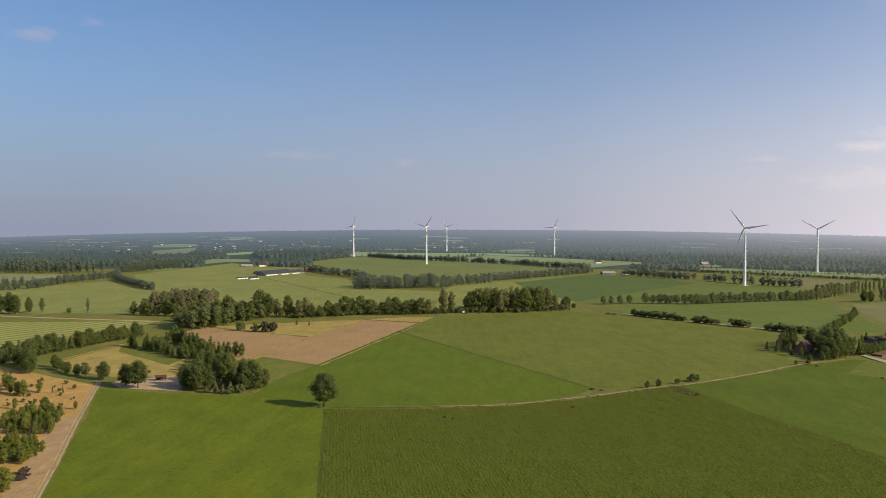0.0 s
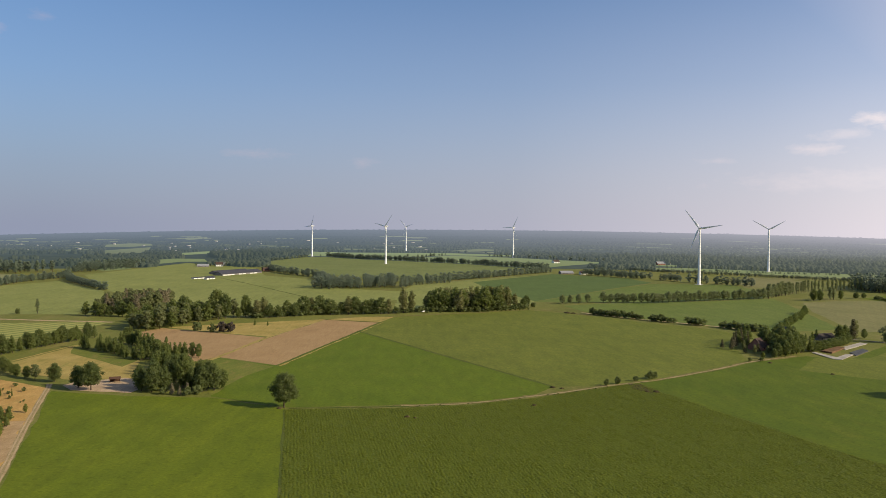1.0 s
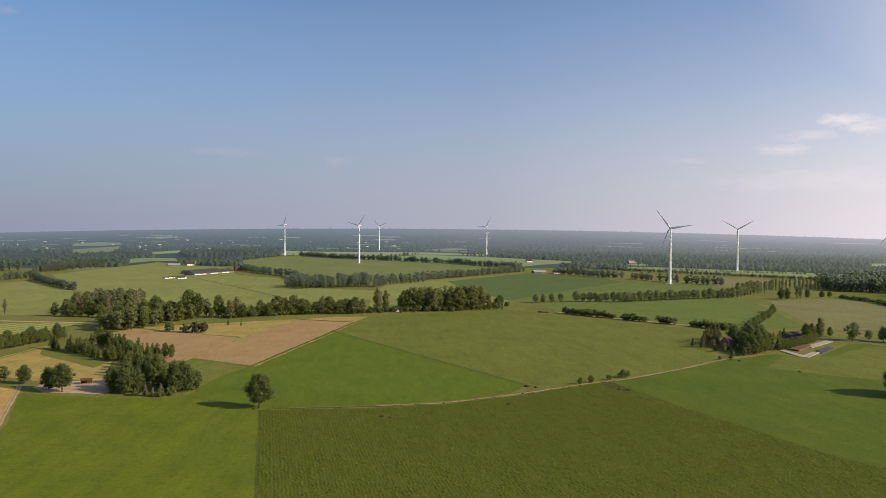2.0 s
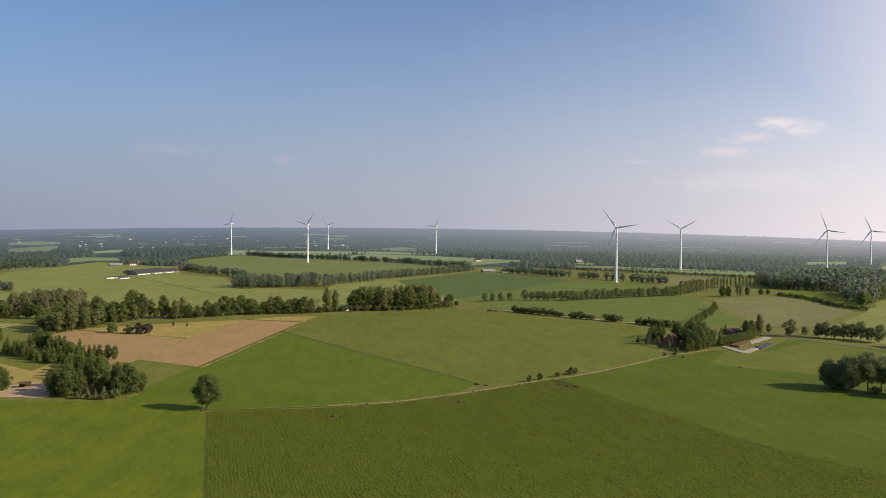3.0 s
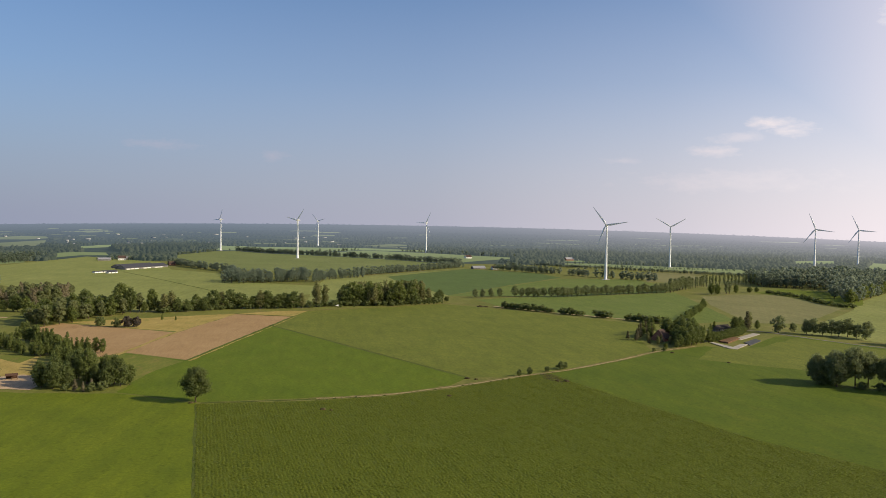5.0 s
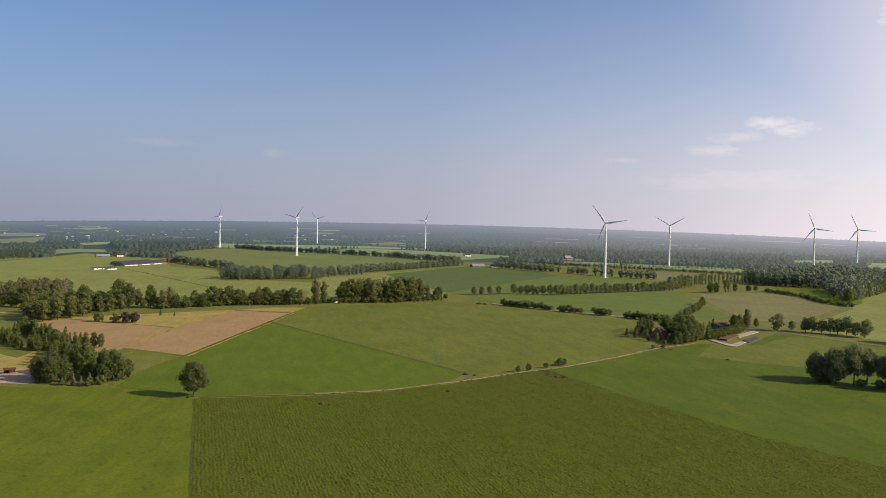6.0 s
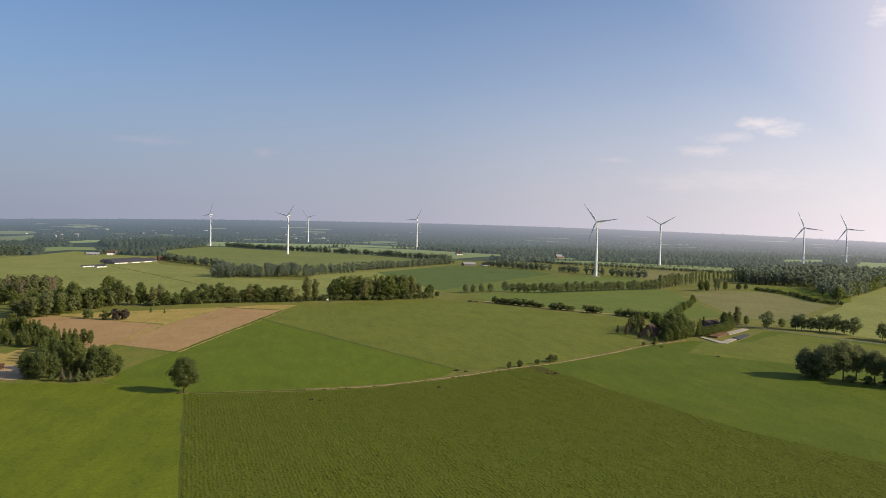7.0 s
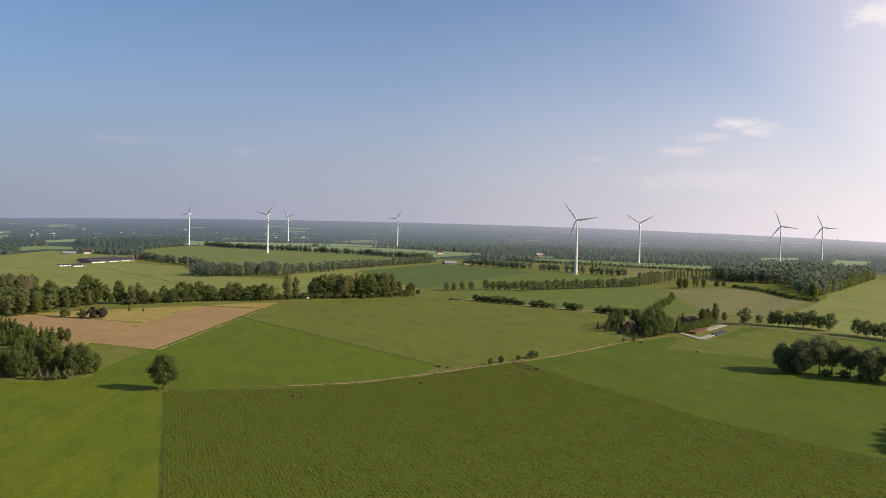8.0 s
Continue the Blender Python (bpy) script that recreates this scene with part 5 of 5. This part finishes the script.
# ---- crop plants ----
def crop_plants():
    """Leaf tufts of the beet crop, in rows."""
    outline = OUTLINES[0]
    g = np.random.default_rng(12)
    along_, across = np.array((-0.135, 0.991)), np.array((0.991, 0.135))
    pts = []
    for r in np.arange(-60, 330, 1.4):
        s = np.arange(140, 480, 0.62)
        s = s + g.uniform(-0.4, 0.4, len(s))
        q = s[:, None] * along_ + (r + g.normal(0, 0.30, len(s)))[:, None] * across
        pts.append(q)
    pts = np.concatenate(pts)
    ok = np.array([p[1] > 195 and inside(p, outline) for p in pts]) & (g.uniform(0, 1, len(pts)) > 0.04)
    pts = pts[ok]
    n = len(pts)
    a = g.uniform(0, 6.28, n)
    u, w_ = pts @ along_, pts @ across
    clumps = np.array([noise.noise((float(p) / 4.0, float(q) / 0.95, 3.0)) + 0.5 * noise.noise((float(p) / 7.0, float(q) / 3.0, 9.0)) + 0.7 * noise.noise((float(p) / 16.0, float(q) / 5.0, 5.0)) for p, q in zip(u, w_)])
    lush = np.clip(0.72 + 0.85 * clumps, 0.2, 1.6)
    w, h = g.uniform(0.40, 0.74, n) * (0.8 + 0.3 * lush), g.uniform(0.16, 0.38, n) * lush
    v = np.zeros((n, 5, 3))
    for k in range(4):
        b_ = a + k * math.pi / 2
        v[:, k, 0], v[:, k, 1] = pts[:, 0] + w * np.cos(b_), pts[:, 1] + w * np.sin(b_)
        v[:, k, 2] = 0.12 + h * g.uniform(0.2, 0.7, n)
    v[:, 4, 0], v[:, 4, 1], v[:, 4, 2] = pts[:, 0] + g.uniform(-0.15, 0.15, n), pts[:, 1] + g.uniform(-0.15, 0.15, n), 0.12 + h
    f = np.array([(0, 1, 4), (1, 2, 4), (2, 3, 4), (3, 0, 4)])
    tris = (f[None] + (np.arange(n) * 5)[:, None, None]).reshape(-1, 3)
    tagged(new("crop_plants", fast_mesh("crop_plants", v.reshape(-1, 3), tris, [BEET])), "dark green leafy beet plants in rows", "crop", kind="stuff")


crop_plants()

# ---- buildings ----
gable_house("house", "brick house behind the far road", "house", 700, 2040, 15, 24, 12, 4, 9, WALL_BRICK, ROOF_GREY, 3)
gable_house("house", "white house behind the far road", "house", 735, 2075, -10, 14, 10, 4, 8, WALL_WHITE, ROOF_RED, 2)
gable_house("house", "red-roofed house behind a tree belt", "house", 430, 2118, 20, 18, 12, 4, 9, WALL_WHITE, ROOF_RED, 3)
gable_house("cow_barn", "long dairy barn with a dark roof and white side walls", "barn", -322, 1540, 61, 116, 24, 3.0, 7.6, WALL_BARN, ROOF_DARK, 8)
gable_house("cow_barn", "low dairy barn with a dark roof", "barn", -346, 1572, 61, 95, 18, 3.0, 6.6, WALL_BARN, ROOF_DARK, 6)
for i in range(9):
    u = -51 + i * 11.0
    box_x, box_y = -322 + u * math.cos(radians(61)) + 12.4 * math.sin(radians(61)), 1540 + u * math.sin(radians(61)) - 12.4 * math.cos(radians(61))
    if i not in (3, 6):
        w_ = thing("wall_panel", "white side panel leaning on the dairy barn", "panel", pose(box_x, box_y, 0, 0, 0, 61), "barn side panels")
        part("board", box(bmesh.new(), (9.5, 0.25, 1.6), pose(0, 0, 0.9), 0.03), WALL_WHITE, w_)
for x, y, l in ((-362, 1396, 26), (-350, 1412, 30), (-340, 1388, 20)):
    gable_house("shed", "low open shed with a dark roof before the dairy barn", "shed", x, y, 58, l, 7, 2.2, 3.2, WALL_WHITE, ROOF_DARK, 2)
gable_house("farmhouse", "small white farmhouse with a red roof", "house", -428, 1835, 20, 16, 11, 4.5, 10, WALL_WHITE, ROOF_RED, 3)
gable_house("shed", "grey farm shed beside the farmhouse", "shed", -458, 1806, 15, 26, 12, 3, 6.5, WALL_BARN, ROOF_GREY, 2)
gable_house("shed", "grey farm shed with a light roof", "shed", -432, 1885, 15, 30, 12, 3, 6.5, WALL_BARN, ROOF_GREY, 2)
gable_house("shed", "brick shed at the barn's end", "shed", -285, 1640, 30, 14, 10, 4, 8, WALL_BRICK, ROOF_RED, 2)
gable_house("farmhouse", "farmhouse with a steep red tiled roof among trees", "house", 288, 598, 40, 17, 12, 2.8, 9.0, WALL_BRICK, ROOF_RED, 3)
gable_house("barn", "low dark barn behind the farmhouse", "barn", 370, 652, 20, 20, 9, 2.2, 5.0, WALL_BARN, ROOF_BROWN, 3)
gable_house("house", "white gabled house among garden trees", "house", 330, 640, 100, 12, 9, 7.5, 12.5, WALL_WHITE, ROOF_DARK, 2)
gable_house("barn", "grey roofed barn behind a crop field", "barn", 348, 1602, 12, 28, 14, 3, 6.5, WALL_BARN, ROOF_GREY, 3)
gable_house("farmhouse", "white farmhouse with a pinkish roof", "house", 382, 1592, 12, 15, 10, 3, 7, WALL_WHITE, ROOF_RED, 3)


# ---- small things ----
def mound(x, y, wide, high, seed):
    """A lumpy heap of earth."""
    g = random.Random(seed)
    rings = [[(x + r * wide * math.cos(k * 0.628) * g.uniform(0.75, 1.2), y + r * wide * math.sin(k * 0.628) * g.uniform(0.75, 1.2), 0.1 + z * high * g.uniform(0.8, 1.2)) for k in range(10)]
             for r, z in ((1.0, 0.0), (0.75, 0.55), (0.4, 0.9), (0.08, 1.0))]
    tagged(new("earth_heap", mesh_of("earth_heap", *sweep(rings), EARTH)), "small dark heap of bare earth in grass", "heap", "earth heaps")


for i, (x, y, w, z) in enumerate(((5, 382, 1.6, 0.8), (9, 380, 1.0, 0.5), (92, 452, 1.8, 0.8), (97, 449, 1.4, 0.5), (286, 491, 1.5, 0.7), (265, 534, 1.8, 0.7), (73, 406, 1.6, 0.6), (150, 438, 2.2, 0.9), (145, 440, 1.6, 0.6),
                                  (188, 853, 4.0, 1.6), (194, 850, 3.0, 1.2), (-61, 402, 1.6, 0.6))):
    mound(x, y, w, z, i)


def slab(name, label, category, corners, material, z0, z1):
    bm = bmesh.new()
    low = [bm.verts.new((x, y, z0)) for x, y in corners]
    top = [bm.verts.new((x, y, z1)) for x, y in corners]
    bm.faces.new(top)
    n = len(corners)
    for k in range(n):
        bm.faces.new((low[k], low[(k + 1) % n], top[(k + 1) % n], top[k]))
    bmesh.ops.recalc_face_normals(bm, faces=bm.faces[:])
    bmesh.ops.bevel(bm, geom=bm.edges[:], offset=0.05, segments=1, affect="EDGES")
    me = bpy.data.meshes.new(name)
    bm.to_mesh(me)
    bm.free()
    me.materials.append(material)
    return tagged(new(name, me), label, category)


slab("concrete_slab", "pale concrete silage slab on the meadow", "slab", [(320, 579), (324, 580), (327, 556), (342, 570), (348, 569), (325, 546), (320, 549)], SLAB, 0.05, 0.5)
slab("concrete_slab", "pale concrete yard strip beside the garden", "slab", [(354, 600), (390, 630), (393, 624), (355, 592)], SLAB, 0.05, 0.5)
slab("silage_heap", "low dark brown heap beside the slab", "heap", [(330, 583), (356, 606), (358, 598), (334, 575)], HEAP, 0.05, 1.2)
slab("black_sheet", "flat black plastic sheet weighed down on grass", "sheet", [(350, 578), (372, 597), (370, 586), (346, 563)], TARP, 0.05, 0.6)


def shelter(x, y, turn):
    h = thing("wooden_shelter", "small dark wooden shelter on the sandy yard", "shelter", pose(x, y, 0.1, 0, 0, turn))
    for px_ in (-2.8, 0, 2.8):
        for py_ in (-1.8, 1.8):
            part("post", box(bmesh.new(), (0.2, 0.2, 2.4), pose(px_, py_, 1.2), 0.02), WOOD_DARK, h)
    part("back_wall", box(bmesh.new(), (5.8, 0.1, 2.2), pose(0, 1.95, 1.15), 0.02), WOOD_DARK, h)
    for s in (-1, 1):
        part("roof", box(bmesh.new(), (6.6, 2.7, 0.12), pose(0, s * 1.2, 2.75, -s * 22), 0.02), WOOD_DARK, h)
    part("bench", box(bmesh.new(), (4.6, 0.45, 0.08), pose(0, 1.5, 0.5), 0.02), WOOD_DARK, h)


shelter(-170, 471, 20)


def van(x, y, turn):
    v = thing("van", "small white van parked before the wood", "van", pose(x, y, 0.12, 0, 0, turn))
    rings = []
    for px_, zlo, zhi, w in ((-2.5, 0.45, 1.0, 0.82), (-2.4, 0.35, 2.0, 0.88), (0.9, 0.35, 2.05, 0.9), (1.6, 0.35, 1.25, 0.9), (2.4, 0.4, 1.05, 0.85), (2.5, 0.5, 0.9, 0.75)):
        rings.append([(px_, -w, zlo), (px_, w, zlo), (px_, w, (zlo + zhi) / 2), (px_, w * 0.92, zhi), (px_, -w * 0.92, zhi), (px_, -w, (zlo + zhi) / 2)])
    part("body", mesh_of("body", *sweep(rings), PAINT_WHITE), None, v)
    part("windscreen", box(bmesh.new(), (0.05, 1.5, 0.75), pose(1.28, 0, 1.68, 0, -41, 0), 0.01), GLASS_DARK, v)
    for s in (-1, 1):
        part("side_window", box(bmesh.new(), (0.9, 0.04, 0.5), pose(0.4, s * 0.88, 1.6), 0.01), GLASS_DARK, v)
        for px_ in (-1.6, 1.6):
            r = [circle((px_, s * (0.74 + d), 0.33), q, 14, (1, 0, 0), (0, 0, 1)) for d, q in ((0, 0.3), (0.02, 0.33), (0.18, 0.33), (0.2, 0.3))]
            part("wheel", mesh_of("wheel", *sweep(r), RUBBER), None, v)


van(27, 858, 15)

# ---- villages in the distance ----
def far_village():
    g = np.random.default_rng(21)
    vs, fs, sl = [], [], []
    for k in range(64):
        a, d = radians(g.uniform(-40, 2) if k < 80 else g.uniform(2, 50)), g.uniform(2950, 3900)
        w, l, h = g.uniform(4, 7), g.uniform(7, 22), g.uniform(1.4, 2.4)
        x, y, t = d * math.sin(a), d * math.cos(a), g.uniform(-0.5, 0.5)
        z = ground_height(x, y) + 2
        c, s = math.cos(t), math.sin(t)
        o = len(vs)
        for px_, py_, pz_ in ((-l, -w, 0), (l, -w, 0), (l, w, 0), (-l, w, 0), (-l, -w, h), (l, -w, h), (l, w, h), (-l, w, h), (-l, 0, h * 1.7), (l, 0, h * 1.7)):
            vs.append((x + (px_ * c - py_ * s) * 0.5, y + (px_ * s + py_ * c) * 0.5, z + pz_))
        for q, m in (((0, 1, 5), 0), ((0, 5, 4), 0), ((1, 2, 6), 0), ((1, 6, 9), 0), ((1, 9, 5), 0), ((3, 0, 4), 0), ((3, 4, 8), 0), ((3, 8, 7), 0), ((4, 5, 9), 1), ((4, 9, 8), 1), ((6, 7, 8), 1), ((6, 8, 9), 1)):
            fs.append([i + o for i in q])
            sl.append(m)
    tagged(new("backdrop_village", fast_mesh("backdrop_village", np.array(vs), np.array(fs), [WALL_FAR, ROOF_GREY], sl)), "pale far houses and sheds among trees", "backdrop", kind="stuff")


far_village()
